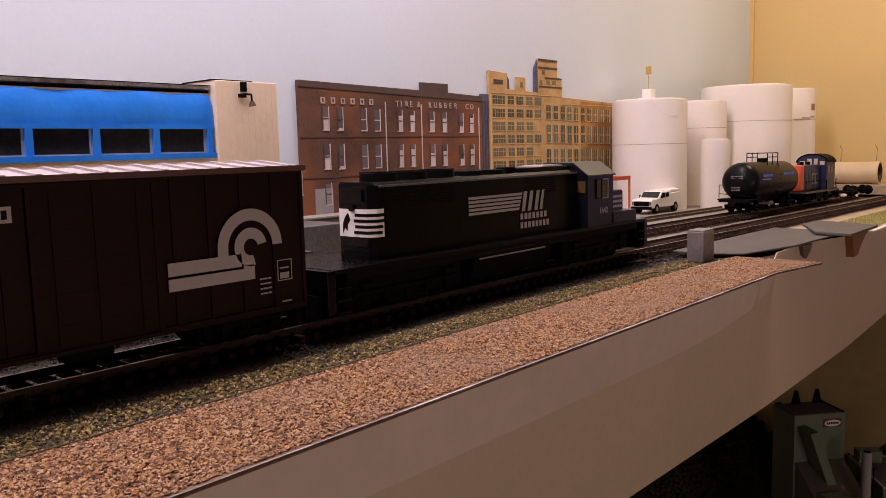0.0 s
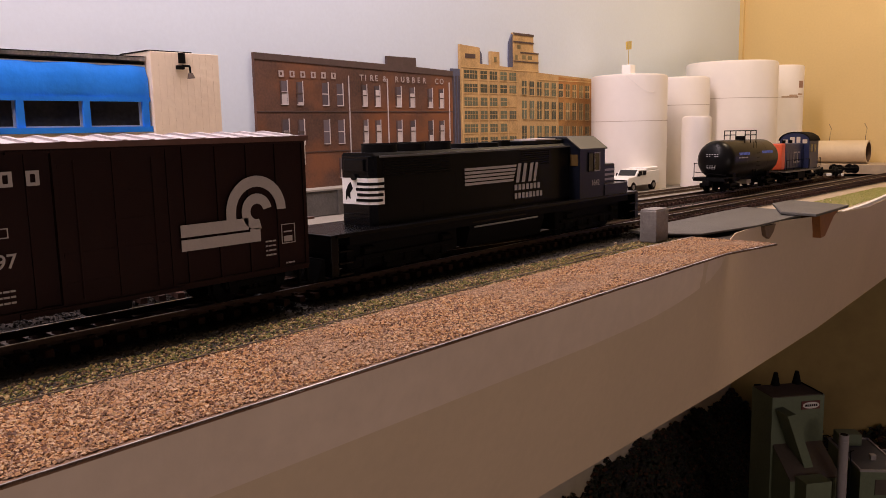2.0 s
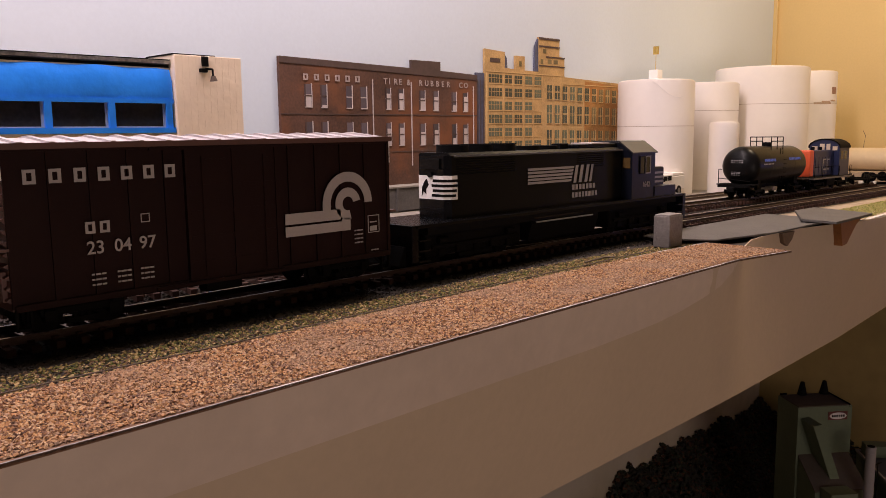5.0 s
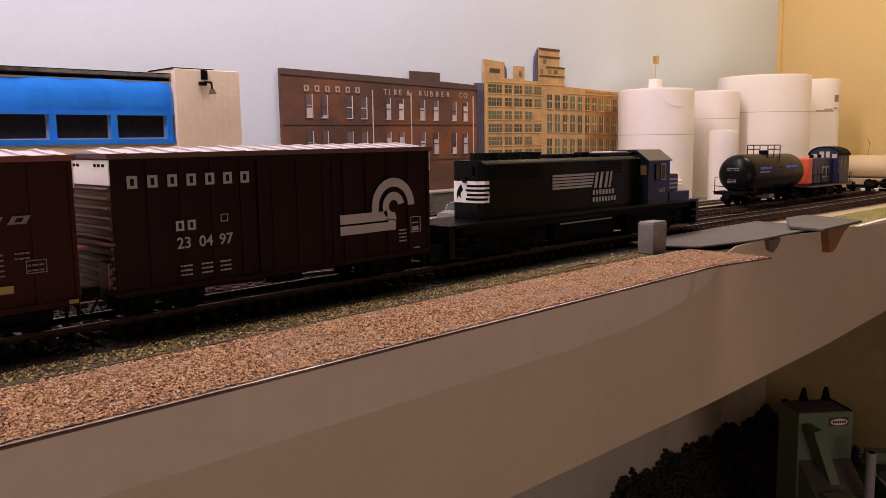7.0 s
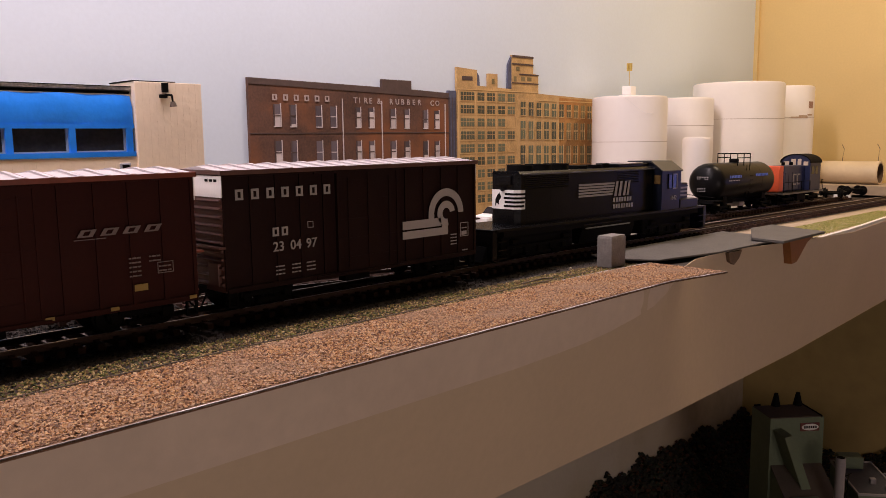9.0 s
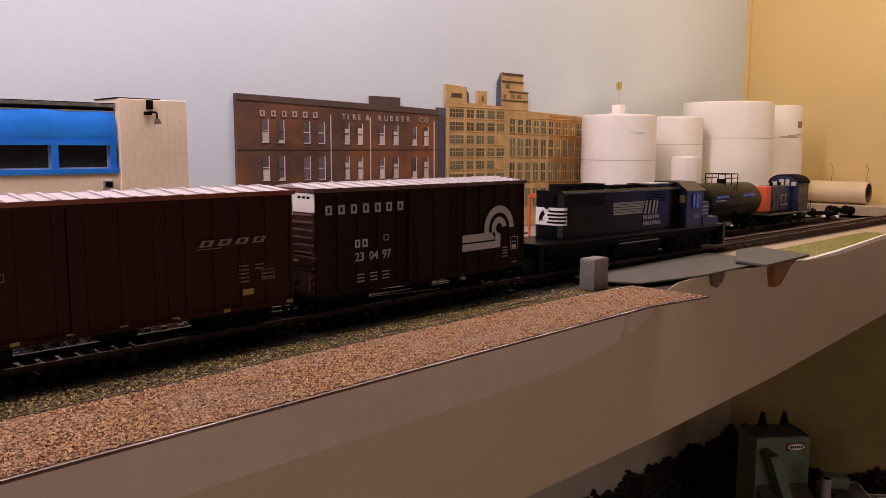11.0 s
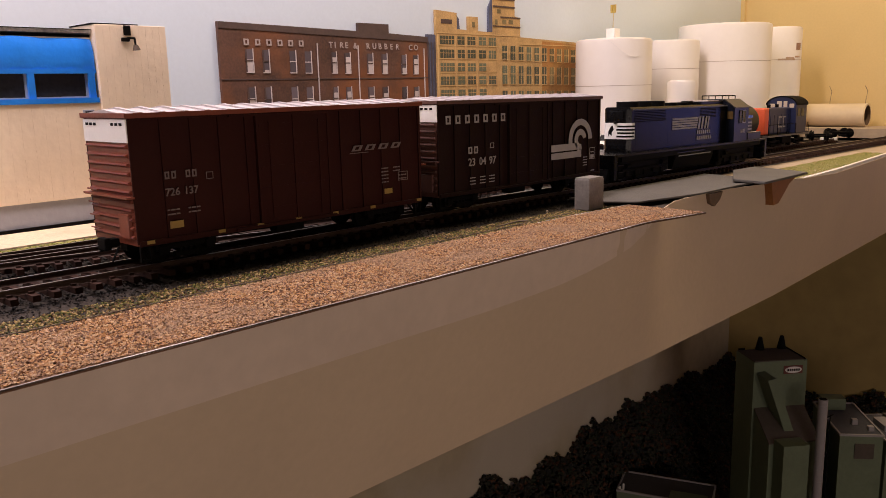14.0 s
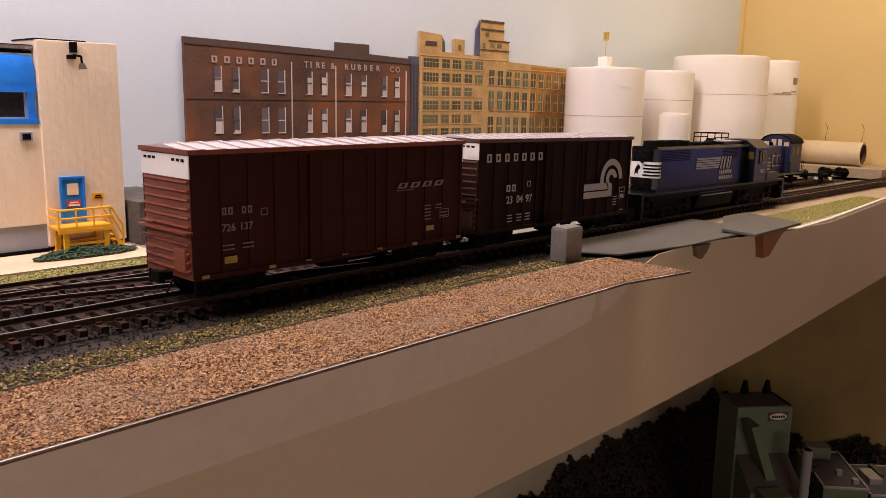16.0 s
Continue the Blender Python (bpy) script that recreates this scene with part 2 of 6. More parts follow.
# ---- builders ----
def add_box(bm, x0, x1, y0, y1, z0, z1, bevel=0.0):
    r = bmesh.ops.create_cube(bm, size=1.0)
    vs = r["verts"]
    for v in vs:
        v.co = Vector(((x0 + x1) / 2 + v.co.x * (x1 - x0), (y0 + y1) / 2 + v.co.y * (y1 - y0), (z0 + z1) / 2 + v.co.z * (z1 - z0)))
    if bevel:
        es = list({e for v in vs for e in v.link_edges})
        bmesh.ops.bevel(bm, geom=es, offset=bevel, segments=2, affect="EDGES", profile=0.6)
    return bm


def boxes(*specs):
    bm = bmesh.new()
    for s in specs:
        add_box(bm, *s)
    return bm


def add_cyl(bm, p, q, r, r2=None, seg=16, caps=True):
    p, q = Vector(p), Vector(q)
    d = q - p
    m = Matrix.Translation((p + q) / 2) @ d.to_track_quat("Z", "Y").to_matrix().to_4x4()
    bmesh.ops.create_cone(bm, cap_ends=caps, cap_tris=False, segments=seg, radius1=r, radius2=r if r2 is None else r2, depth=d.length, matrix=m)
    return bm


def cyl(p, q, r, r2=None, seg=16):
    return add_cyl(bmesh.new(), p, q, r, r2, seg)


def rods(r, *ends, seg=6):
    bm = bmesh.new()
    for p, q in ends:
        add_cyl(bm, p, q, r, seg=seg)
    return bm


def prism(points, axis, a, b):
    """A closed outline drawn in the plane across axis, pulled from a to b along it."""
    bm = bmesh.new()
    def at(u, v, w):
        return {"x": (w, u, v), "y": (u, w, v), "z": (u, v, w)}[axis]
    lo = [bm.verts.new(at(u, v, a)) for u, v in points]
    hi = [bm.verts.new(at(u, v, b)) for u, v in points]
    n = len(points)
    bm.faces.new(lo)
    bm.faces.new(list(reversed(hi)))
    for i in range(n):
        bm.faces.new((lo[i], hi[i], hi[(i + 1) % n], lo[(i + 1) % n]))
    bmesh.ops.recalc_face_normals(bm, faces=bm.faces)
    return bm


def finish(name, bm, material, smooth=False):
    me = bpy.data.meshes.new(name)
    bm.normal_update()
    bm.to_mesh(me)
    bm.free()
    me.materials.append(material)
    if smooth:
        me.shade_smooth()
        me.set_sharp_from_angle(angle=radians(40))
    return me


def part(name, bm, material, parent, label="", smooth=False):
    ob = new(name, finish(name, bm, material, smooth))
    ob.parent = parent
    if label:
        tagged(ob, label)
    return ob


def thing(name, label, category, m=None, group="", kind=""):
    ob = new(name)
    ob.empty_display_size = 0.01
    if m is not None:
        ob.matrix_basis = m
    return tagged(ob, label, category, group, kind)


def solid(name, bm, material, label, category="", kind="", group="", smooth=False):
    return tagged(new(name, finish(name, bm, material, smooth)), label, category, group, kind)


def share(name, me, parent, m):
    ob = new(name, me)
    ob.parent = parent
    ob.matrix_basis = m
    return ob


def text_part(name, words, size, m, material, parent, depth=0.00012, label="", bold=0.0):
    cu = bpy.data.curves.new(name, "FONT")
    cu.body, cu.size, cu.extrude, cu.resolution_u, cu.offset = words, size, depth, 3, bold
    tmp = bpy.data.objects.new("tmp", cu)
    scene.collection.objects.link(tmp)
    me = bpy.data.meshes.new_from_object(tmp.evaluated_get(bpy.context.evaluated_depsgraph_get()))
    bpy.data.objects.remove(tmp)
    me.materials.clear()
    me.materials.append(material)
    ob = new(name, me)
    ob.parent, ob.matrix_basis = parent, m
    if label:
        tagged(ob, label)
    return ob


def tube(points, r, seg=6):
    """One bent rod through the points."""
    bm = bmesh.new()
    pts = [Vector(q) for q in points]
    rings = []
    for i, q in enumerate(pts):
        d = (pts[min(i + 1, len(pts) - 1)] - pts[max(i - 1, 0)]).normalized()
        m = d.to_track_quat("Z", "Y").to_matrix()
        rings.append([bm.verts.new(q + m @ Vector((r * math.cos(2 * math.pi * k / seg), r * math.sin(2 * math.pi * k / seg), 0))) for k in range(seg)])
    for a, b in zip(rings, rings[1:]):
        for k in range(seg):
            bm.faces.new((a[k], a[(k + 1) % seg], b[(k + 1) % seg], b[k]))
    bm.faces.new(list(reversed(rings[0])))
    bm.faces.new(rings[-1])
    return bm


def granules(name, points, sizes, material, label, category, squash=0.7):
    """Loose granules as one mesh of small octahedra."""
    n = len(points)
    base = np.array([(1, 0, 0), (-1, 0, 0), (0, 1, 0), (0, -1, 0), (0, 0, 1), (0, 0, -1)], float)
    tri = np.array([(0, 2, 4), (2, 1, 4), (1, 3, 4), (3, 0, 4), (2, 0, 5), (1, 2, 5), (3, 1, 5), (0, 3, 5)])
    rng = np.random.default_rng(n)
    v = np.repeat(base[None], n, 0) * rng.uniform(0.55, 1.25, (n, 6, 1)) + rng.normal(0, 0.15, (n, 6, 3))
    a = rng.uniform(0, 2 * np.pi, n)
    tilt = rng.uniform(-0.6, 0.6, n)
    c, s = np.cos(a)[:, None], np.sin(a)[:, None]
    ct, st = np.cos(tilt)[:, None], np.sin(tilt)[:, None]
    y, z = v[..., 1] * ct - v[..., 2] * st, v[..., 1] * st + v[..., 2] * ct
    v = np.stack([v[..., 0] * c - y * s, v[..., 0] * s + y * c, z * squash], -1)
    v = v * np.asarray(sizes)[:, None, None] + np.asarray(points)[:, None, :]
    f = (tri[None] + (np.arange(n) * 6)[:, None, None]).reshape(-1, 3)
    me = bpy.data.meshes.new(name)
    me.from_pydata(v.reshape(-1, 3).tolist(), [], f.tolist())
    me.materials.append(material)
    return tagged(new(name, me), label, category, kind="stuff")


def drop(y):
    """Lowers the far end of the shelf a little to fit the camera's view."""
    return -0.012 * max(0.0, y - 0.42)


# ---- the shelf, walls and room ----
XW, YW = -0.4845, 1.300
solid("wall_west", boxes((XW - 0.1, XW, -3.0, YW + 0.1, -1.3, 1.1)), WALL_GREY, "pale blue-grey painted backdrop wall", "wall", "structure")
# Tan sheet added over the wall to dim it below the shelf.
solid("lower_backdrop", boxes((XW, XW + 0.003, -1.2, YW, -1.0, -0.055)), mat("tan_stained_dimming_sheet", (0.44, 0.36, 0.23), 0.8, 0.12, 14, 0.05, stain=(0.58, 0.52, 0.42), stain_amt=0.8), "tan stained sheet added to dim the wall below the shelf", "wall", "structure")
# Added sheet: shade on the yellow wall below the shelf, put into colour.
solid("lower_backdrop_north", boxes((XW + 0.003, 1.2, YW - 0.003, YW, -1.0, -0.075)), mat("shaded_yellow_wall", (0.46, 0.335, 0.13), 0.75, 0.12, 10, 0.05, stain=(0.28, 0.20, 0.075)), "olive-brown sheet added for the shade on the lower yellow wall", "wall", "structure")
solid("wall_north", boxes((XW, 3.0, YW, YW + 0.1, -1.3, 1.1)), WALL_YELLOW, "mustard yellow painted wall", "wall", "structure")
solid("wall_east", boxes((2.4, 2.5, -3.0, YW, -1.3, 1.1)), ROOM, "plain room wall", "wall", "structure")
solid("wall_south", boxes((XW, 2.4, -3.0, -2.9, -1.3, 1.1)), ROOM, "plain room wall", "wall", "structure")
solid("floor", boxes((XW, 2.4, -2.9, YW, -1.4, -1.3)), CARPET, "dark brown room floor", "floor", "structure")
solid("ceiling", boxes((XW - 0.1, 2.5, -3.0, YW + 0.1, 1.1, 1.2)), ROOM, "plain plaster ceiling", "ceiling", "structure")
solid("corner_trim", boxes((XW, XW + 0.006, YW - 0.006, YW, -0.05, 1.1)), WALL_YELLOW, "narrow painted corner bead between the walls", "trim", "structure")


def strip(name, left, right, z, ys, material, label, thick=0.004, kind="structure", n=1):
    """A sheet between two outlines given as (y, x) polylines, following the shelf's drop."""
    bm = bmesh.new()
    rows = []
    for y in ys:
        xl = float(np.interp(y, [p[0] for p in left], [p[1] for p in left]))
        xr = float(np.interp(y, [p[0] for p in right], [p[1] for p in right]))
        rows.append([bm.verts.new((x, y, z + drop(y) - d)) for d in (0, thick) for x in (xl, xr)])
    for a, b in zip(rows, rows[1:]):
        for i, j in ((0, 1), (1, 3), (3, 2), (2, 0)):
            bm.faces.new((a[i], a[j], b[j], b[i]))
    for e in (rows[0], rows[-1]):
        bm.faces.new((e[0], e[1], e[3], e[2]))
    bmesh.ops.recalc_face_normals(bm, faces=bm.faces)
    return solid(name, bm, material, label, "ground", kind)


YS = [-1.2, -0.4, 0.0, 0.2, 0.42, 0.47, 0.5, 0.56, 0.62, 0.66, 0.7, 0.8, 0.95, 1.1, 1.2, 1.298]
RIM_TOP = [(-1.2, -0.1432), (0.40, -0.1419), (0.430, -0.1460), (0.455, -0.1535), (0.475, -0.1610), (0.50, -0.1680), (0.53, -0.1690), (0.57, -0.1665), (0.60, -0.1600), (0.63, -0.1550), (0.66, -0.1540), (0.75, -0.158), (1.06, -0.186), (1.3, -0.205)]
RIM_LOW = [(-1.2, -0.161), (0.47, -0.163), (0.66, -0.168), (1.06, -0.190), (1.3, -0.207)]
BACK = [(-1.2, XW + 0.0005), (1.3, XW + 0.0005)]
strip("shelf", BACK, [(y, x - 0.0015) for y, x in RIM_TOP], -0.0018, YS[:4] + [0.40, 0.43, 0.455, 0.475, 0.5, 0.53, 0.57, 0.6, 0.63] + YS[9:], EARTH, "brown painted scenery base of the layout shelf", 0.002)


def fascia():
    bm = bmesh.new()
    rows = []
    ys = [-1.2, -0.4, 0.0, 0.2, 0.35, 0.40, 0.415, 0.43, 0.442, 0.455, 0.465, 0.475, 0.487, 0.5, 0.52, 0.54, 0.57, 0.6, 0.63, 0.66, 0.75, 0.9, 1.06, 1.2, 1.299]
    for y in ys:
        xt = float(np.interp(y, [p[0] for p in RIM_TOP], [p[1] for p in RIM_TOP]))
        xl = float(np.interp(y, [p[0] for p in RIM_LOW], [p[1] for p in RIM_LOW]))
        zt, zl = float(np.interp(y, [0.43, 0.475, 0.51, 0.59, 0.65, 0.7], [-0.0009, -0.0004, 0.0006, 0.0016, 0.0016, -0.0022])) + drop(y), -0.0810 - 0.0150 * max(0, y)
        rows.append([bm.verts.new((xt + (xl - xt) * f ** 1.25 - d, y, zt + (zl - zt) * f)) for d in (0, 0.0005) for f in (0, 0.12, 0.3, 0.6, 1.0)])
    for a, b in zip(rows, rows[1:]):
        for i in range(4):
            bm.faces.new((a[i], a[i + 1], b[i + 1], b[i]))
            bm.faces.new((a[i + 5], b[i + 5], b[i + 6], a[i + 6]))
        bm.faces.new((a[0], b[0], b[5], a[5]))
        bm.faces.new((a[4], a[9], b[9], b[4]))
    bmesh.ops.recalc_face_normals(bm, faces=bm.faces)
    return solid("fascia", bm, FASCIA, "brown-grey painted fascia board along the shelf", "fascia", "structure", smooth=True)


fascia()


def band_foot(y):
    """How far down the board the band reaches: it runs out towards the far end."""
    return float(np.interp(y, [0.31, 0.36, 0.41, 0.44], [0.24, 0.215, 0.13, 0.03]))


def fascia_band():
    """A band, paler than the board, that lies on its upper part and follows its curve."""
    bm = bmesh.new()
    rows = []
    for y in (-1.2, -0.4, 0.0, 0.2, 0.30, 0.33, 0.35, 0.37, 0.39, 0.41, 0.425, 0.44):
        xt = float(np.interp(y, [p[0] for p in RIM_TOP], [p[1] for p in RIM_TOP]))
        xl = float(np.interp(y, [p[0] for p in RIM_LOW], [p[1] for p in RIM_LOW]))
        zt, zl = float(np.interp(y, [0.43, 0.475], [-0.0010, -0.0005])) + drop(y), -0.0810 - 0.0150 * max(0, y)
        rows.append([bm.verts.new((xt + (xl - xt) * f ** 1.25 + d, y, zt + (zl - zt) * f)) for d in (0.0004, -0.0006) for f in (0.0, 0.5 * band_foot(y), band_foot(y))])
    for p, q in zip(rows, rows[1:]):
        for i, j in ((0, 1), (1, 2), (2, 5), (5, 4), (4, 3), (3, 0)):
            bm.faces.new((p[i], p[j], q[j], q[i]))
    for e in (rows[0], rows[-1]):
        bm.faces.new((e[0], e[1], e[2], e[5], e[4], e[3]))
    bmesh.ops.recalc_face_normals(bm, faces=bm.faces)
    return solid("fascia_band", bm, mat("grey_brown_band", (0.63, 0.50, 0.40), 0.6, 0.06, 40, 0.03, stain=(0.57, 0.445, 0.35)), "grey-brown top band of the fascia", "fascia", "structure")


fascia_band()
solid("shelf_underside", boxes((XW + 0.001, -0.215, -1.2, 1.29, -0.05, -0.022)), EARTH, "dark underside of the layout shelf", "shelf", "structure")
# ---- gravel apron, turf and pavement ----
GRAVELBED = mat("brown_glued_bed", (0.17, 0.09, 0.05), 0.9, 0.25, 400, 0.3)
rng = np.random.default_rng(7)
GR_BACK = [(-1.2, -0.186), (0.25, -0.186), (0.47, -0.181)]
GR_FRONT = [(-1.2, -0.1420), (0.42, -0.1405), (0.470, -0.1335)]
strip("gravel_bed", GR_BACK, GR_FRONT, 0.0, [-1.2, 0.0, 0.2, 0.42, 0.47], GRAVELBED, "grey-edged thin board that carries the gravel", 0.0009)
strip("white_rim", [(p, x - 0.0005) for p, x in GR_FRONT], GR_FRONT, 0.0001, [0.02, 0.2, 0.42, 0.4695], CHIPPED, "chipped white rim of the gravel board", 0.0006)
strip("white_back_rim", GR_BACK, [(p, x + 0.0008) for p, x in GR_BACK], 0.0006, [0.385, 0.42, 0.4695], CHIPPED, "chipped white back edge of the gravel board", 0.0012)


def scatter(n, y0, y1, left, right, z, size, bias=1.0):
    y = y0 + (y1 - y0) * rng.random(n) ** bias
    xl = np.interp(y, [p[0] for p in left], [p[1] for p in left])
    xr = np.interp(y, [p[0] for p in right], [p[1] for p in right])
    x = xl + (xr - xl) * rng.random(n)
    zz = z + np.array([drop(v) for v in y]) + rng.uniform(-0.0002, 0.0003, n)
    return np.stack([x, y, zz], -1), rng.uniform(0.6, 1.35, n) * size


IN_FRONT = [(p, x - 0.0016) for p, x in GR_FRONT]
p, s = scatter(80000, -0.02, 0.4685, GR_BACK, IN_FRONT, 0.0002, 0.00054)
granules("gravel", p, s, GRAVEL, "tan and pinkish loose gravel on the shelf's front strip", "gravel")
TURF_L = [(-1, -0.2105), (0.3, -0.2085), (0.47, -0.201)]
TURF_R = [(-1, -0.1845), (0.3, -0.1855), (0.47, -0.1815)]
p, s = scatter(17000, 0.0, 0.47, TURF_L, TURF_R, -0.0012, 0.00055)
granules("turf", p, s, TURF, "yellow-green ground foam turf beside the track", "grass")
p, s = scatter(13000, 0.67, 0.98, [(0.6, -0.203), (1.1, -0.207)], [(0.6, -0.160), (0.9, -0.176), (1.1, -0.195)], -0.0012, 0.0008)
granules("turf_far", p, s, TURFFAR, "yellow-green ground foam turf by the far rim", "grass")
p, s = scatter(9000, 0.06, 0.34, [(0, -0.343), (0.34, -0.343)], [(0, -0.317), (0.34, -0.315)], -0.0012, 0.0008)
granules("turf_back", p, s, TURFFAR, "green ground foam between track and building", "grass")
p, s = scatter(13000, 0.0, 0.50, [(0, -0.310), (0.5, -0.310)], [(0, -0.2075), (0.5, -0.2075)], -0.0012, 0.0006)
granules("ballast", p, s, BALLAST, "dark brown ballast between the ties", "ballast")
p, s = scatter(9000, 0.62, 1.25, [(0, -0.276), (1.3, -0.276)], [(0, -0.2445), (1.3, -0.2445)], -0.0008, 0.0007)
granules("ballast_far", p, s, FARBALLAST, "pinkish tan ballast between two tracks", "ballast")
FARRIM_R = [(0.66, -0.1545), (0.75, -0.1585), (1.06, -0.1865), (1.3, -0.2055)]
strip("far_rim", [(y, x - 0.003) for y, x in FARRIM_R], FARRIM_R, 0.0006, [0.66, 0.75, 0.9, 1.06, 1.2, 1.298], WHITE_EDGE, "white edge strip of the far shelf", 0.0035)
strip("tan_shoulder", [(0.66, -0.224), (1.3, -0.224)], [(y, x - 0.0031) for y, x in FARRIM_R], -0.0010, [0.66, 0.75, 0.9, 1.06, 1.2, 1.298], SAND, "tan sandy shoulder beside the far track", 0.002)
strip("pavement", [(0.0, XW + 0.001), (1.3, XW + 0.001)], [(0.0, -0.346), (0.30, -0.346), (0.44, -0.312), (1.3, -0.312)], -0.0006, [0.30, 0.44, 0.6, 0.8, 1.0, 1.2, 1.298], PAVE, "pale tan-grey paved yard beside the buildings", 0.0014)
strip("sidewalk", [(0.0, XW + 0.001), (0.3, XW + 0.001)], [(0.0, -0.346), (0.3, -0.346)], -0.0006, [-0.1, 0.1, 0.2999], CREAM, "cream tan walk in front of the beige building", 0.0014)
strip("yard", [(0.42, -0.278), (1.3, -0.278)], [(0.42, -0.2455), (1.3, -0.2455)], -0.0005, [0.46, 0.55, 0.62], PAVE, "grey paved crossing between two tracks", 0.0014)

# the road card that crosses the track towards the rim, and the plate lying on its end
def slab(name, pts, z, thick, material, label, category, lift=0.0):
    bm = bmesh.new()
    top = [bm.verts.new((x, y, z + drop(y) + dz)) for x, y, dz in pts]
    low = [bm.verts.new((x, y, z + drop(y) + dz - thick)) for x, y, dz in pts]
    bm.faces.new(top)
    bm.faces.new(list(reversed(low)))
    n = len(pts)
    for i in range(n):
        bm.faces.new((top[i], top[(i + 1) % n], low[(i + 1) % n], low[i]))
    bmesh.ops.recalc_face_normals(bm, faces=bm.faces)
    bmesh.ops.bevel(bm, geom=[e for e in bm.edges], offset=0.00025, segments=1, affect="EDGES")
    return solid(name, bm, material, label, category)


slab("road_card", [(-0.2175, 0.462, 0.0012), (-0.195, 0.462, 0.0008), (-0.178, 0.476, 0.0005), (-0.167, 0.53, 0.001), (-0.163, 0.600, 0.0022), (-0.1765, 0.628, 0.0022), (-0.2175, 0.640, 0.0018)], 0.0013, 0.0012, ROAD, "grey card road approach beside the track", "road")
slab("road_plate", [(-0.1735, 0.592, 0), (-0.149, 0.586, 0), (-0.1515, 0.668, 0), (-0.2005, 0.692, 0), (-0.2015, 0.655, 0)], 0.0056, 0.0018, ROAD, "flat grey square plate overhanging the rim", "plate")
solid("orange_wedge", prism([(0.608, 0.0008), (0.652, 0.0006), (0.640, -0.0030), (0.622, -0.0150), (0.613, -0.0155)], "x", -0.1660, -0.1535), mat("dull_orange", (0.24, 0.09, 0.02), 0.7, 0.2, 200, 0.1), "orange wedge-shaped piece below the plate", "wedge")
solid("brown_bracket", prism([(0.541, -0.0010), (0.560, -0.0010), (0.556, -0.006), (0.549, -0.0095), (0.543, -0.007)], "x", -0.1720, -0.1656), mat("dull_brown", (0.13, 0.08, 0.045), 0.7, 0.2, 200, 0.1), "small brown lump below the road", "bracket")


cable = thing("thin_cable", "thin dark cable along the back of the gravel", "cable")
cp = [(-0.1862 + 0.0004 * math.sin(k * 1.7), -0.05 + k * 0.026, 0.0009) for k in range(19)]
part("strand", tube(cp, 0.00022), WIRE, cable)


# ---- tracks ----
RAIL_PROFILE = [(-0.0009, 0), (0.0009, 0), (0.0004, 0.0007), (0.0004, 0.0015), (0.00055, 0.0018), (0.00055, 0.0024), (-0.00055, 0.0024), (-0.00055, 0.0018), (-0.0004, 0.0015), (-0.0004, 0.0007)]
TIE_MESH = finish("tie", add_box(bmesh.new(), -0.0145, 0.0145, -0.0013, 0.0013, -0.0022, 0.0, 0.0003), TIE)
CHAIR_MESH = finish("tie_with_chairs", boxes((-0.0145, 0.0145, -0.0013, 0.0013, -0.0022, 0.0), (-0.0107, -0.0093, -0.0009, 0.0009, 0, 0.0008), (0.0093, 0.0107, -0.0009, 0.0009, 0, 0.0008)), TIE)


def rail_mesh(path, off):
    bm = bmesh.new()
    rows = []
    for i, (x, y) in enumerate(path):
        a, b = path[max(i - 1, 0)], path[min(i + 1, len(path) - 1)]
        t = Vector((b[0] - a[0], b[1] - a[1])).normalized()
        nx, ny = t.y, -t.x
        rows.append([bm.verts.new((x + nx * (off + u), y + ny * (off + u), 0.0031 + v + drop(y))) for u, v in RAIL_PROFILE])
    k = len(RAIL_PROFILE)
    for a, b in zip(rows, rows[1:]):
        for i in range(k):
            f = bm.faces.new((a[i], a[(i + 1) % k], b[(i + 1) % k], b[i]))
            f.material_index = 1 if i == 5 else 0
    bm.faces.new(rows[0])
    bm.faces.new(list(reversed(rows[-1])))
    bmesh.ops.recalc_face_normals(bm, faces=bm.faces)
    return bm


def track(label, path, ties, pitch=0.0071, embed=0.0):
    t = thing("track", label, "railway track", kind="structure")
    t.location.z = -embed
    for off in (-0.0087, 0.0087):
        r = part("rail", rail_mesh(path, off), RUST, t)
        r.data.materials.append(RAILTOP)
    if ties:
        y, y1 = ties
        xs, yy = [p[0] for p in path], [p[1] for p in path]
        while y < y1:
            x = float(np.interp(y, yy, xs))
            dx = float(np.interp(y + 0.01, yy, xs)) - float(np.interp(y - 0.01, yy, xs))
            share("tie", CHAIR_MESH, t, pose(x, y, 0.0031 + drop(y), 0, 0, -math.degrees(math.atan2(dx, 0.02)) + random.uniform(-0.8, 0.8)))
            y += pitch
    return t


XC, XC2, XC3 = -0.2345, -0.2905, -0.354
track("main track, brown rails on dark plastic ties", [(XC, y) for y in (-1.2, 0, 0.3, 0.42, 0.6, 0.8, 1.0, 1.299)], (0.02, 1.29))
track("second track, brown rails on dark ties through the yard", [(XC2, y) for y in (-1.2, 0, 0.3, 0.42, 0.6, 0.8, 1.0, 1.12)], (0.03, 1.12))
CROSS = []
for i in range(13):
    f = i / 12
    CROSS.append((XC2 + (XC - XC2) * (3 * f * f - 2 * f ** 3), 0.10 + 0.33 * f))
track("curved crossover track joining two straight tracks", CROSS[1:12], (0.17, 0.36))
track("siding rails sunk in the grey pavement", [(XC3, y) for y in (0.46, 0.7, 0.9, 1.1)], None, embed=0.0035)

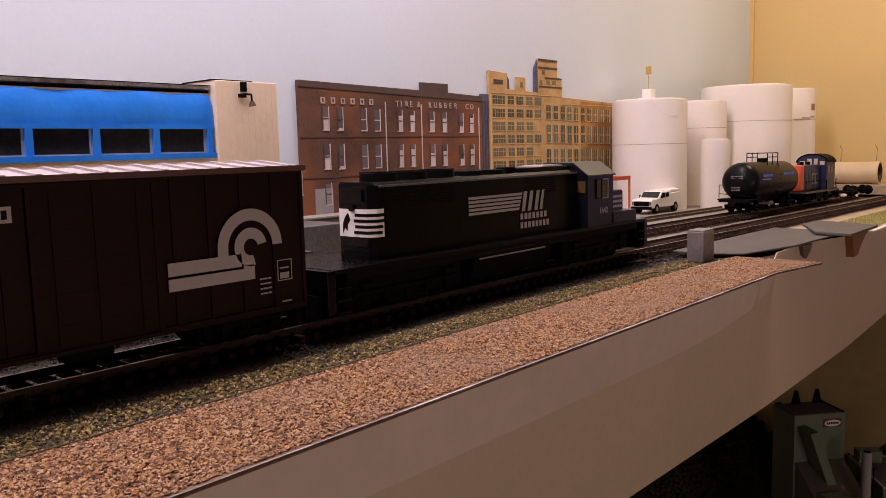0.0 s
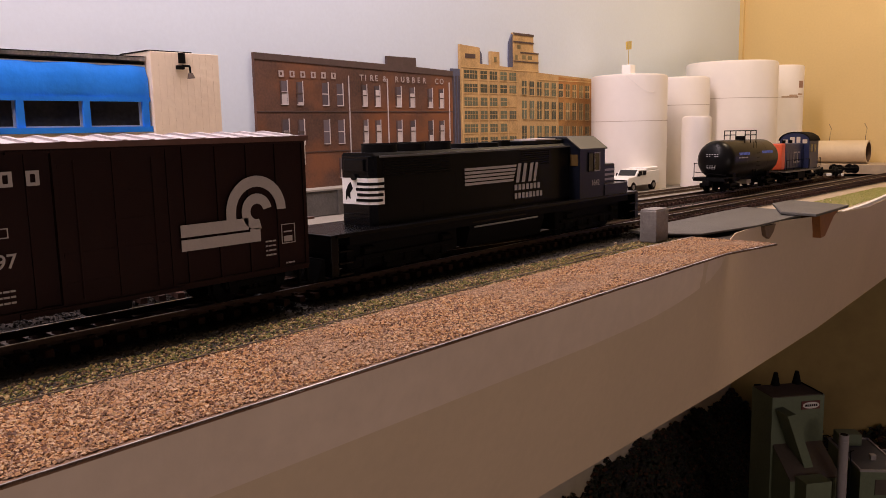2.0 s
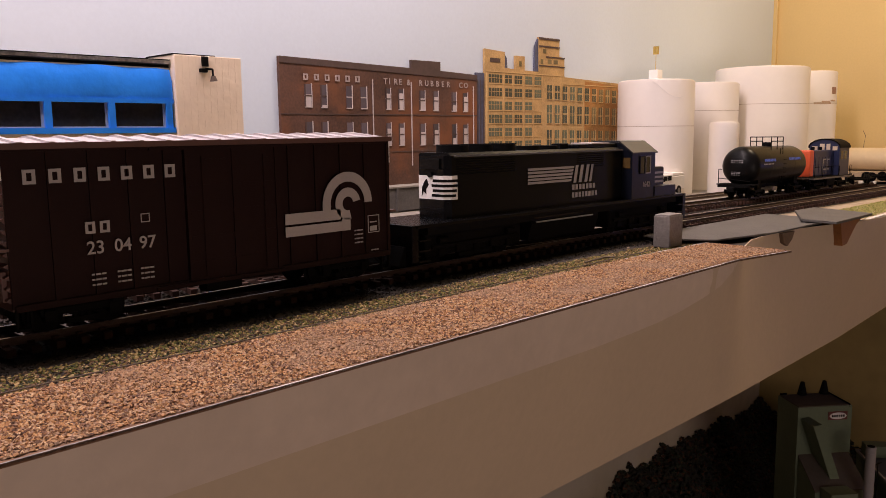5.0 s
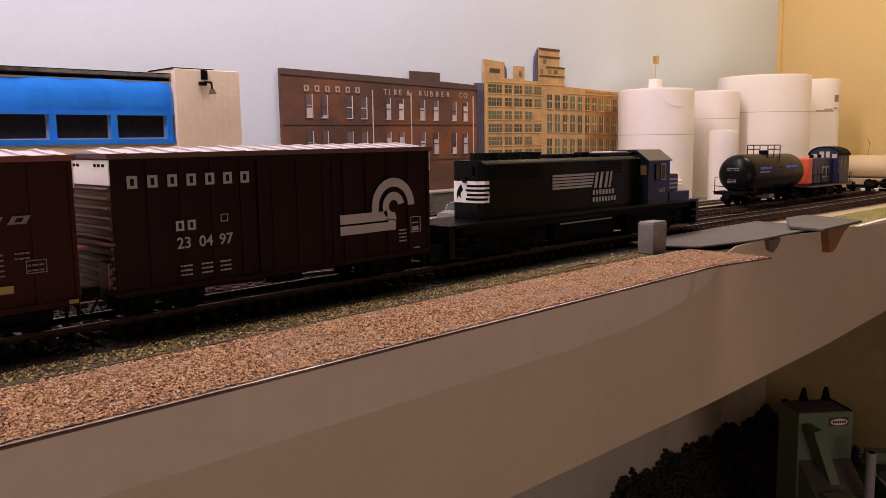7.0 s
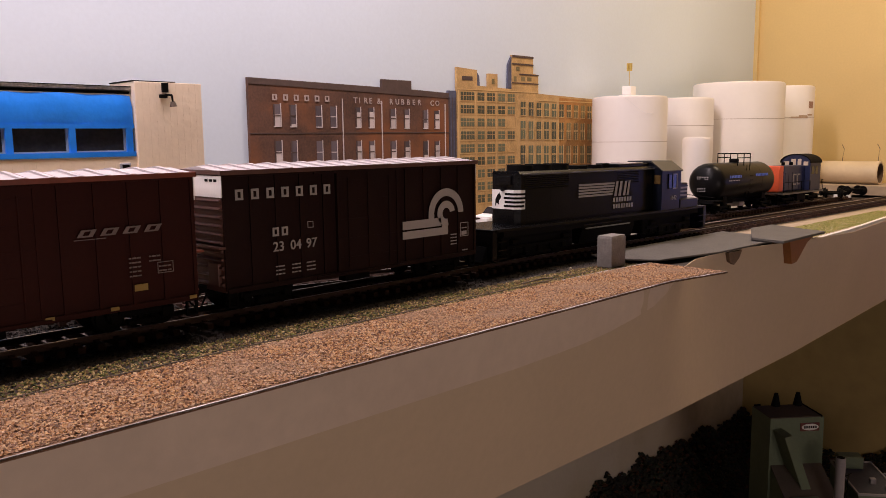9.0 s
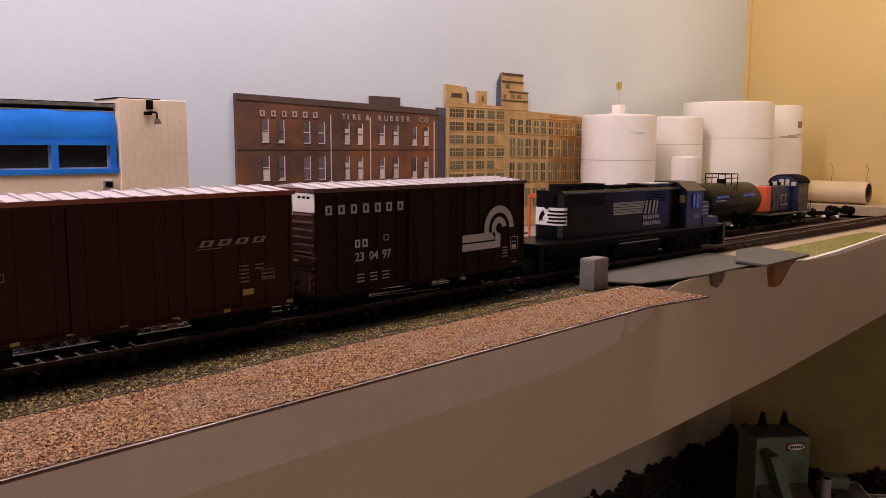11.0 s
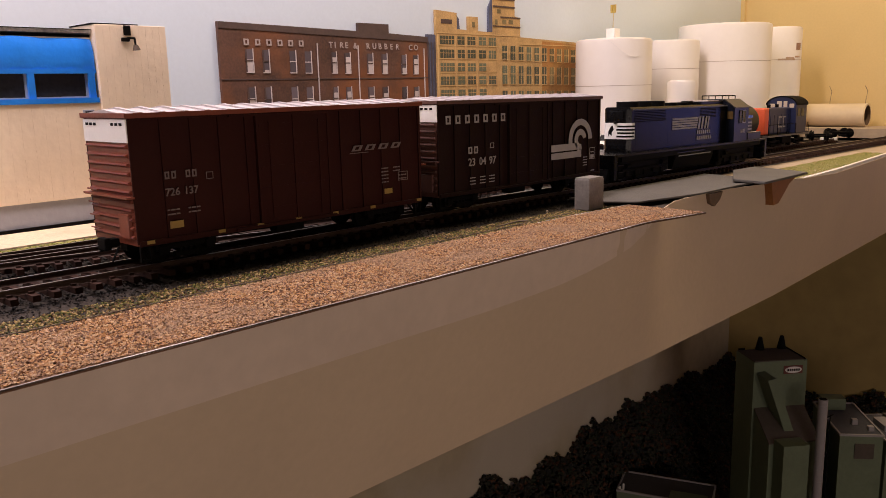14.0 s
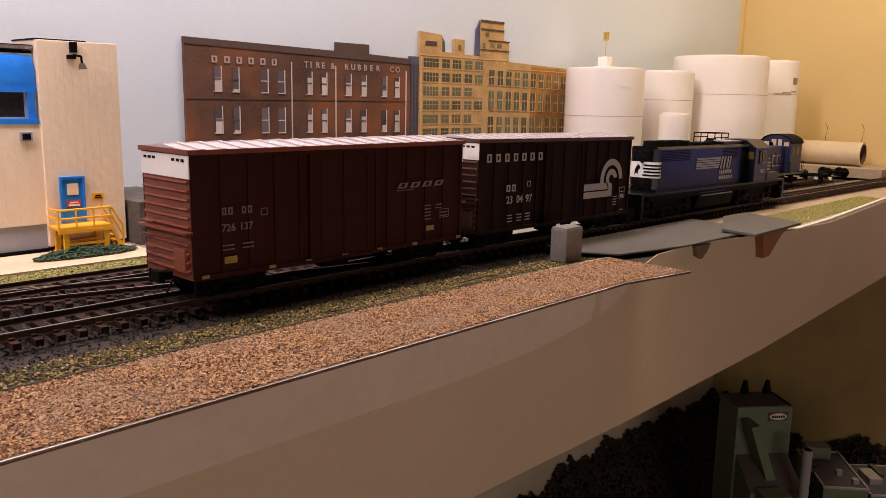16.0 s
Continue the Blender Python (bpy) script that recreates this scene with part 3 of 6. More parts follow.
# ---- rolling stock ----
def letters(parent, y0, y1, z0, z1, n, x, material, gap=0.35, slant=0.0):
    """A word that stays unlettered: a row of plain hollow blocks of its size."""
    w = (y1 - y0) / (n - gap)
    bm = bmesh.new()
    for i in range(n):
        a = y0 + i * w
        b = a + w * (1 - gap)
        k, h = (b - a) * 0.30, (z1 - z0) * 0.22
        for u0, u1, v0, v1 in ((a, a + k, z0, z1), (b - k, b, z0, z1), (a + k, b - k, z0, z0 + h), (a + k, b - k, z1 - h, z1)):
            lean0, lean1 = slant * (v0 - z0) / (z1 - z0), slant * (v1 - z0) / (z1 - z0)
            bm2 = prism([(u0 + lean0, v0), (u1 + lean0, v0), (u1 + lean1, v1), (u0 + lean1, v1)], "x", x, x + 0.00015)
            me = bpy.data.meshes.new("tmp")
            bm2.to_mesh(me)
            bm2.free()
            bm.from_mesh(me)
            bpy.data.meshes.remove(me)
    return part("marking", bm, material, parent, "row of plain pale outlined blocks")


def side_text(parent, words, size, y, z, x, material, label="", bold=0.00006):
    return text_part("number", words, size, Matrix.Translation((x, y, z)) @ pose(0, 0, 0, 90, 0, 90), material, parent, label=label, bold=bold)


def wheelset_mesh(r=0.0053):
    """One turned body: axle ends, wheels with flanges, axle."""
    half = [(0.0118, 0.0), (0.0118, 0.0011), (0.0102, 0.0012), (0.0100, r * 0.6), (0.0094, r * 0.8), (0.0094, r), (0.0078, r), (0.0074, r + 0.0007), (0.0070, r + 0.0006), (0.0070, 0.0013), (0.0, 0.0011)]
    prof = half + [(-x, q) for x, q in reversed(half[:-1])]
    bm = bmesh.new()
    rings = [[bm.verts.new((x, q * math.cos(2 * math.pi * k / 20), q * math.sin(2 * math.pi * k / 20))) for k in range(20)] if q else [bm.verts.new((x, 0, 0))] for x, q in prof]
    for a, b in zip(rings, rings[1:]):
        for k in range(20):
            n = (k + 1) % 20
            if len(a) == 1:
                bm.faces.new((a[0], b[k], b[n]))
            elif len(b) == 1:
                bm.faces.new((a[k], b[0], a[n]))
            else:
                bm.faces.new((a[k], b[k], b[n], a[n]))
    bmesh.ops.recalc_face_normals(bm, faces=bm.faces)
    return bm


WHEELS = finish("wheelset", wheelset_mesh(), BLACKM, True)
WHEELS.materials.append(STEEL)
RAILZ = 0.0055
rolling = []


def bogie(car, y, axles, base):
    """A sprung truck with its side frames; the wheelsets turn on it."""
    half = base * (axles - 1) / 2
    bm = bmesh.new()
    for sx in (-1, 1):
        x0, x1 = (0.0112, 0.0140) if sx > 0 else (-0.0140, -0.0112)
        add_box(bm, x0, x1, y - half - 0.003, y + half + 0.003, RAILZ + 0.0055, RAILZ + 0.0078, 0.0006)
        for k in range(axles):
            yy = y - half + base * k
            add_box(bm, x0, x1 + 0.0008 * (sx > 0), yy - 0.0020, yy + 0.0020, RAILZ + 0.0036, RAILZ + 0.0074, 0.0006)
        add_box(bm, x0, x1, y - half * 0.5, y + half * 0.5, RAILZ + 0.0022, RAILZ + 0.0042, 0.0005)
        for k in (-1, 0, 1):
            add_cyl(bm, ((x0 + x1) / 2, y + k * 0.0022, RAILZ + 0.004), ((x0 + x1) / 2, y + k * 0.0022, RAILZ + 0.0065), 0.0009, seg=8)
    add_box(bm, -0.0112, 0.0112, y - 0.002, y + 0.002, RAILZ + 0.004, RAILZ + 0.0075)
    t = part("truck", bm, BLACKM, car)
    for k in range(axles):
        w = share("wheelset", WHEELS, t, pose(0, y - half + base * k, RAILZ + 0.0053))
        rolling.append((w, y - half + base * k))


def coupler(car, y, d):
    bm = boxes((-0.0022, 0.0022, min(y, y + d * 0.005), max(y, y + d * 0.005), RAILZ + 0.0075, RAILZ + 0.0105), (-0.0035, 0.0030, min(y + d * 0.0035, y + d * 0.0060), max(y + d * 0.0035, y + d * 0.0060), RAILZ + 0.0066, RAILZ + 0.0112, 0.0006))
    part("coupler", bm, BLACKM, car)
    bm = rods(0.0004, ((0.004, y + d * 0.001, RAILZ + 0.008), (0.006, y + d * 0.005, RAILZ + 0.003)))
    part("air_hose", bm, BLACKM, car)


def boxcar(label, paint, litpaint, L, doors):
    """A high-cube box car, its origin below the middle of its leading end."""
    c = thing("boxcar", label, "freight car")
    W, Z0, Z1 = 0.0177, 0.0150, 0.0612
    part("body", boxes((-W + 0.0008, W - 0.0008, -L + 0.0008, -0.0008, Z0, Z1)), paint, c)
    # outside posts, sills, door
    n = 12
    xs = (W - 0.0008, W) 
    for sx in (1, -1):
        for i in range(n + 1):
            yy = -L + 0.0006 + (L - 0.0012) * i / n
            if doors[0] + 0.001 < yy < doors[1] - 0.001:
                continue
            a, b = (xs if sx > 0 else (-W, -W + 0.0008))
            share("post", POST_MESHES[paint.name], c, pose((a + b) / 2, yy, 0))
        x0, x1 = sorted((sx * (W - 0.0009), sx * (W + 0.0004)))
        part("side_sill", boxes((x0, x1, -L + 0.0005, -0.0005, Z0 - 0.0008, Z0 + 0.0012, 0.0002)), paint, c)
        part("top_chord", boxes((x0, x1, -L + 0.0005, -0.0005, Z1 - 0.0013, Z1, 0.0002)), paint, c)
        def bx(a, b, *r):
            return boxes((*sorted((sx * a, sx * b)), *r))
        d = part("door", bx(W - 0.001, W + 0.0004, doors[0], doors[1], Z0 + 0.0012, Z1 - 0.0015), paint, c)
        for k in range(5):
            z = Z0 + 0.006 + k * 0.0085
            part("door_rib", bx(W + 0.0004, W + 0.0006, doors[0] + 0.0015, doors[1] - 0.0015, z, z + 0.0012), paint, d)
        for y in (doors[0], (doors[0] + doors[1]) / 2 - 0.0006, doors[1] - 0.0012):
            part("door_stile", bx(W + 0.0004, W + 0.0009, y, y + 0.0012, Z0 + 0.0012, Z1 - 0.0015), paint, d)
        part("lower_track", bx(W, W + 0.0013, doors[0] - 0.012, doors[1] + 0.002, Z0 - 0.0006, Z0 + 0.0006), paint, c)
        part("upper_track", bx(W, W + 0.0010, doors[0] - 0.012, doors[1] + 0.002, Z1 - 0.0018, Z1 - 0.0010), paint, c)
        for y in (doors[0] + 0.006, doors[1] - 0.006):
            part("door_bar", rods(0.00028, ((sx * (W + 0.0009), y, Z0 + 0.002), (sx * (W + 0.0009), y, Z1 - 0.004))), paint, d)
    # corrugated ends
    for d, yy in ((-1, -L), (1, 0.0)):
        bm = bmesh.new()
        add_box(bm, -W + 0.0006, W - 0.0006, min(yy, yy - d * 0.0012), max(yy, yy - d * 0.0012), Z0 - 0.0005, Z1 - 0.0006)
        part("end_panel", bm, litpaint, c)
        for k in range(11):
            z = Z0 + 0.0025 + k * 0.0033
            bm = prism([(yy - d * 0.0002, z - 0.0009), (yy + d * 0.0012, z + 0.0001), (yy + d * 0.0010, z + 0.0005), (yy - d * 0.0002, z + 0.0010)], "x", -W + 0.0015, W - 0.0015)
            part("end_rib", bm, litpaint, c)
        part("end_stripe", boxes((-W + 0.0002, W - 0.0002, min(yy + d * 0.0002, yy + d * 0.0006), max(yy + d * 0.0002, yy + d * 0.0006), Z1 - 0.0092, Z1 - 0.0009)), WHITE, c, "white band along the top of the end")
        bm = bmesh.new()
        for k, (a, b) in enumerate(((-0.015, -0.006), (0.006, 0.015))):
            for q in range(3):
                add_box(bm, a + q * 0.0033, a + q * 0.0033 + 0.0020, min(yy + d * 0.0006, yy + d * 0.0008), max(yy + d * 0.0006, yy + d * 0.0008), Z1 - 0.0032, Z1 - 0.0022)
        part("marking", bm, BLACKM, c, "small plain dark bars")
        part("end_platform", boxes((-W - 0.0004, W + 0.0004, min(yy, yy + d * 0.0030), max(yy, yy + d * 0.0030), Z0 + 0.0170, Z0 + 0.0178)), litpaint, c)
        part("end_ladder", rods(0.0003, *[((-W + 0.001, yy + d * 0.0018, z), (-W + 0.010, yy + d * 0.0018, z)) for z in (Z0 + 0.004, Z0 + 0.009, Z0 + 0.014, Z0 + 0.019)]), litpaint, c)
        part("brake_box", boxes((W - 0.011, W - 0.0035, min(yy, yy + d * 0.0016), max(yy, yy + d * 0.0016), Z0 + 0.002, Z0 + 0.011, 0.0003)), litpaint, c)
        for sx in (-1, 1):
            a, b = sorted((sx * (W - 0.0012), sx * W))
            e0, e1 = sorted((yy - d * 0.005, yy - d * 0.0005))
            part("corner_step", boxes((a, b, e0, e1, Z0 - 0.0065, Z0 - 0.0058), (a, b, e0, e0 + 0.0007, Z0 - 0.0060, Z0), (a, b, e1 - 0.0007, e1, Z0 - 0.0060, Z0)), BLACKM, c)
        coupler(c, yy, d)
    # roof with raised seams
    part("roof", prism([(-W - 0.0004, Z1), (W + 0.0004, Z1), (W + 0.0004, Z1 + 0.0008), (0, Z1 + 0.0026), (-W - 0.0004, Z1 + 0.0008)], "y", -L - 0.0008, 0.0008), ROOFGREY, c, "pale galvanised roof")
    # Roof edge takes the brighter end paint for the light on its upward face.
    part("roof_edge", boxes((W + 0.0003, W + 0.0008, -L - 0.001, 0.001, Z1 - 0.0006, Z1 + 0.0012), (-W - 0.0008, -W - 0.0003, -L - 0.001, 0.001, Z1 - 0.0006, Z1 + 0.0012), (-W - 0.0008, W + 0.0008, 0.0008, 0.0012, Z1 - 0.0004, Z1 + 0.0013), (-W - 0.0008, W + 0.0008, -L - 0.0012, -L - 0.0008, Z1 - 0.0004, Z1 + 0.0013)), litpaint, c)
    for i in range(16):
        yy = -L + 0.005 + (L - 0.010) * i / 15
        share("roof_seam", SEAM, c, pose(0, yy, Z1))
        share("roof_joint", SEAMSHADE, c, pose(0, yy + 0.0017, Z1))
    # frame and running gear
    part("underframe", boxes((-0.0035, 0.0035, -L + 0.002, -0.002, Z0 - 0.004, Z0), (-W + 0.003, W - 0.003, -L + 0.03, -L + 0.033, Z0 - 0.003, Z0), (-W + 0.003, W - 0.003, -0.033, -0.030, Z0 - 0.003, Z0)), BLACKM, c)
    part("brake_gear", boxes((0.004, 0.010, -L * 0.55, -L * 0.45, Z0 - 0.0055, Z0 - 0.0005, 0.001), (0.004, 0.0065, -L * 0.72, -L * 0.35, Z0 - 0.002, Z0 - 0.0015)), BLACKM, c)
    bogie(c, -L + 0.021, 2, 0.0195)
    bogie(c, -0.021, 2, 0.0195)
    return c


POST_MESHES = {m.name: finish("post", boxes((-0.0004, 0.0003, -0.0007, 0.0007, 0.0152, 0.0606)), m) for m in (BOXREDSHADE, BOXDARKSHADE)}
SEAM = finish("roof_seam", prism([(-0.0180, 0.0008), (0.0180, 0.0008), (0.0180, 0.0015), (0, 0.0033), (-0.0180, 0.0015)], "y", -0.0008, 0.0008), ROOFGREY)
# Brown strip that paints the shadow cast by a raised seam.
SEAMSHADE = finish("roof_joint", prism([(-0.0179, 0.0006), (0.0179, 0.0006), (0.0179, 0.00095), (0, 0.00275), (-0.0179, 0.00095)], "y", -0.0009, 0.0009), mat("brown_seam_shade_paint", (0.16, 0.075, 0.06), 0.6, 0.3, 150, 0.05))

LC = 0.1455
lead_car = boxcar("dark brown high-cube boxcar with pale wheel-shaped emblem", BOXDARKSHADE, BOXDARKLIT, LC, (-0.0905, -0.0545))
FX = 0.01825
letters(lead_car, -0.1405, -0.0940, 0.0507, 0.0549, 7, FX, MARK, gap=0.50)
letters(lead_car, -0.1240, -0.1165, 0.0350, 0.0386, 2, FX, MARK, gap=0.32)
for word, y in (("23", -0.1240), ("04", -0.1155), ("97", -0.1075)):
    side_text(lead_car, word, 0.0056, y, 0.0288, FX, MARK, "pale car number digits")


def ring(cy, cz, r0, r1, a0, a1, n=28):
    pts = [(cy + r1 * math.cos(radians(a0 + (a1 - a0) * i / n)), cz + r1 * math.sin(radians(a0 + (a1 - a0) * i / n))) for i in range(n + 1)]
    pts += [(cy + r0 * math.cos(radians(a1 + (a0 - a1) * i / n)), cz + r0 * math.sin(radians(a1 + (a0 - a1) * i / n))) for i in range(n + 1)]
    return prism(pts, "x", FX, FX + 0.00015)


part("emblem", ring(-0.0225, 0.0370, 0.0085, 0.0123, 0, 180), MARK, lead_car, "pale outer arc of the emblem")
part("emblem", ring(-0.0225, 0.0370, 0.0027, 0.0062, 10, 285), MARK, lead_car, "pale inner arc of the emblem")
part("emblem", boxes((FX, FX + 0.00015, -0.0520, -0.0262, 0.0311, 0.0351), (FX, FX + 0.00015, -0.0348, -0.0310, 0.0351, 0.0371)), MARK, lead_car, "pale upper bar of the emblem")
part("emblem", boxes((FX, FX + 0.00015, -0.0520, -0.0215, 0.0266, 0.0303), (FX, FX + 0.00015, -0.0256, -0.0215, 0.0303, 0.0313)), MARK, lead_car, "pale lower bar of the emblem")


def small_marks(car, x):
    def frame_box(y, z, w, h):
        t = 0.0003
        return boxes((x, x + 0.00012, y, y + w, z, z + t), (x, x + 0.00012, y, y + w, z + h - t, z + h), (x, x + 0.00012, y, y + t, z + t, z + h - t), (x, x + 0.00012, y + w - t, y + w, z + t, z + h - t))
    return frame_box


def lines(car, y, z, rows, w, x, material=MARK):
    bm = bmesh.new()
    for i in range(rows):
        yy = y
        for k in range(3):
            ww = w * (0.2 + 0.16 * ((i * 3 + k * 2) % 3) / 2)
            add_box(bm, x, x + 0.0001, yy, yy + ww, z - i * 0.0016, z - i * 0.0016 + 0.00055)
            yy += ww + w * 0.06
    return part("marking", bm, material, car, "small plain pale bars")


fb = small_marks(lead_car, FX)
part("marking", fb(-0.0125, 0.0245, 0.0060, 0.0070), MARK, lead_car, "pale outlined box")
part("marking", boxes((FX, FX + 0.0001, -0.0115, -0.0078, 0.0252, 0.0272), (FX, FX + 0.0001, -0.0115, -0.0078, 0.0285, 0.0290)), MARK, lead_car, "small plain pale bars")
part("marking", fb(-0.1065, 0.0370, 0.0030, 0.0028), MARK, lead_car, "pale outlined square")
for y in (-0.1230, -0.1150, -0.1075):
    lines(lead_car, y, 0.0222, 3, 0.0046, FX)
lines(lead_car, -0.0195, 0.0258, 4, 0.0045, FX)
lines(lead_car, -0.0110, 0.0172, 1, 0.004, FX)

tail_car = boxcar("reddish brown high-cube boxcar with slanted pale lettering", BOXREDSHADE, BOXREDLIT, LC, (-0.0930, -0.0560))
letters(tail_car, -0.0440, -0.0150, 0.0418, 0.0443, 4, FX, DULLMARK, gap=0.32, slant=0.0016)
part("marking", boxes((FX, FX + 0.0001, -0.0450, -0.0340, 0.0408, 0.0411)), DULLMARK, tail_car)
letters(tail_car, -0.1335, -0.1290, 0.0380, 0.0408, 2, FX, DULLMARK, gap=0.32)
letters(tail_car, -0.1250, -0.1205, 0.0380, 0.0408, 2, FX, DULLMARK, gap=0.32)
side_text(tail_car, "726", 0.0040, -0.1338, 0.0318, FX, DULLMARK, "pale car number digits")
side_text(tail_car, "137", 0.0040, -0.1262, 0.0318, FX, DULLMARK, "pale car number digits")
part("marking", fb(-0.1165, 0.0365, 0.0030, 0.0028), DULLMARK, tail_car, "pale outlined square")
for y in (-0.1335, -0.1250):
    lines(tail_car, y, 0.0262, 2, 0.0052, FX, DULLMARK)
part("marking", boxes((FX, FX + 0.0001, -0.1330, -0.1275, 0.0195, 0.0222)), YELMARK, tail_car, "small yellow plate")
part("marking", boxes((FX, FX + 0.0001, -0.0250, -0.0200, 0.0208, 0.0232)), YELMARK, tail_car, "small yellow plate")
part("marking", fb(-0.0160, 0.0262, 0.0062, 0.0042), DULLMARK, tail_car, "pale outlined box")
lines(tail_car, -0.0155, 0.0285, 2, 0.005, FX, DULLMARK)
lines(tail_car, -0.0265, 0.0325, 5, 0.0045, FX, DULLMARK)
lines(tail_car, -0.0190, 0.0325, 2, 0.0045, FX, DULLMARK)
for y in (-0.1425, -0.1130, -0.0950, -0.0760, -0.0560, -0.0340, -0.0040):
    part("reflector", boxes((FX, FX + 0.00012, y, y + 0.0030, 0.0150, 0.0163)), YELMARK, tail_car, "dull yellow reflector strip")
# ---- the diesel engine ----
def six_axle_engine():
    """Origin below the trailing end of the body next to it; it points along +y."""
    e = thing("diesel_locomotive", "black six-axle diesel engine with white striped hood end", "locomotive")
    R, F = 0.013, 0.2545
    HX, CX = 0.0105, 0.0178
    DZ = 0.0247
    part("walkway", boxes((-CX, CX, R + 0.002, F - 0.002, DZ - 0.0016, DZ, 0.0003)), BLACKP, e)
    part("frame_sill", boxes((-CX + 0.001, CX - 0.0005, R + 0.010, F - 0.012, DZ - 0.0048, DZ - 0.0016)), BLACKM, e)
    H0, H1, HT = 0.0430, 0.1900, 0.0532
    c = 0.0026
    plan = [(-HX, H0 + c), (-HX + c, H0), (HX - c, H0), (HX, H0 + c), (HX, H1), (-HX, H1)]
    part("long_hood", prism(plan, "z", DZ, HT), BLACKP, e)
    part("hood_roof", prism([(-HX, HT), (HX, HT), (HX - 0.0016, HT + 0.0014), (-HX + 0.0016, HT + 0.0014)], "y", H0 + 0.002, H1), BLACKP, e)
    # Grey strips: the highlight along the hood's top edges, put into colour.
    part("hood_ledge", boxes((HX, HX + 0.0006, H0 + 0.004, H1, HT - 0.0006, HT + 0.0002), (-HX - 0.0006, -HX, H0 + 0.004, H1, HT - 0.0006, HT + 0.0002)), mat("grey_edge_highlight", (0.10, 0.10, 0.10), 0.4, 0.1, 200, 0), e)
    for i in range(6):
        y = H0 + 0.008 + i * 0.0220
        for sx in (1, -1):
            x0, x1 = sorted((sx * HX, sx * (HX + 0.00006)))
            part("hood_door", boxes((x0, x1, y, y + 0.0214, DZ + 0.0015, DZ + 0.0195)), BLACKP, e)
    part("radiator_grille", boxes(*[(HX, HX + 0.0004, H0 + 0.006, H0 + 0.048, HT - 0.0085 + k * 0.0011, HT - 0.0080 + k * 0.0011) for k in range(7)]), BLACKM, e)
    part("intake_grille", boxes(*[(HX, HX + 0.0004, H1 - 0.045, H1 - 0.020, HT - 0.0085 + k * 0.0011, HT - 0.0080 + k * 0.0011) for k in range(7)]), BLACKM, e)
    for y in (0.0575, 0.0750, 0.0925):
        f = part("radiator_fan", cyl((0, y, HT + 0.0012), (0, y, HT + 0.0046), 0.0077, seg=24), BLACKM, e, smooth=True)
        part("fan_grille", boxes(*[(-0.006, 0.006, y - 0.0052 + k * 0.0017, y - 0.0048 + k * 0.0017, HT + 0.0046, HT + 0.0050) for k in range(7)]), BLACKM, f)
    for y in (0.114, 0.130):
        part("brake_fan", cyl((0, y, HT + 0.0012), (0, y, HT + 0.0034), 0.0068, seg=24), BLACKM, e, smooth=True)
    part("exhaust_stack", boxes((-0.003, 0.003, 0.1395, 0.1470, HT + 0.001, HT + 0.0042, 0.0004)), BLACKM, e)
    part("brake_housing", boxes((-0.0080, 0.0080, 0.150, 0.1885, HT + 0.0012, HT + 0.0036, 0.0006)), BLACKP, e)
    part("roof_hatch", boxes((-0.0060, 0.0080, 0.162, 0.180, HT + 0.0036, HT + 0.0043)), mat("pale_pink_hatch", (0.55, 0.46, 0.42), 0.5, 0.08, 200, 0), e, "pale unpainted roof hatch")
    # hood end: white block, dark stripes and a dark figure-like patch
    ez = (DZ + 0.0087, DZ + 0.0196)
    d = 0.00022
    pl2 = [(-HX - d, H0 + c), (-HX + c, H0 - d), (HX - c, H0 - d), (HX + d, H0 + c), (HX + d, H0 + 0.0062), (HX, H0 + 0.0062), (HX, H0 + c), (HX - c, H0), (-HX + c, H0), (-HX, H0 + c)]
    part("end_stripe", prism(pl2, "z", *ez), WHITE, e, "white striped block on the hood end")
    for k in range(4):
        z = ez[0] + 0.0012 + k * 0.00225
        y9 = H0 + 0.0050 + k * 0.0005
        x9 = 0.0006 + 0.0007 * (k % 2)
        part("stripe", prism([(x9, H0 - d * 2), (HX - c, H0 - d * 2), (HX + d * 2, H0 + c), (HX + d * 2, y9), (HX, y9), (HX, H0 + c), (HX - c, H0), (x9, H0)], "z", z, z + 0.0012), BLACKM, e, "dark stripe")
    part("emblem", prism([(x - 0.0062, ez[0] + z) for x, z in ((0.0005, 0.0015), (0.0015, 0.0036), (0.0032, 0.0022), (0.0030, 0.0046), (0.0048, 0.0066), (0.0035, 0.0092), (0.0020, 0.0078), (0.0006, 0.0052))], "y", H0 - d * 2.2, H0 - d), BLACKM, e, "plain dark patch on the white block")
    part("end_number_box", boxes((-0.0060, 0.0060, H0 - 0.0010, H0, HT - 0.0062, HT - 0.0012, 0.0003)), BLACKP, e)
    part("end_light", cyl((0, H0 - 0.0014, HT - 0.0085), (0, H0 + 0.0002, HT - 0.0085), 0.0013), BLACKP, e)
    part("end_grab_irons", rods(0.00022, *[((-0.0070, H0 - 0.0009, DZ + z), (0.0070, H0 - 0.0009, DZ + z)) for z in (0.0028, 0.0045, 0.0225)]), BLACKP, e)
    # side emblem: five bars and a slanted block, a row of plain bars under it
    X = HX + 0.00035
    y0, y1 = 0.1010, 0.1405
    for k in range(5):
        z = DZ + 0.0127 + k * 0.00172
        part("stripe", prism([(y0, z), (y1 - 0.002 + k * 0.0006, z), (y1 - 0.0016 + k * 0.0006, z + 0.0012), (y0, z + 0.0012)], "x", X, X + 0.00012), MARK, e, "pale horizontal stripe")
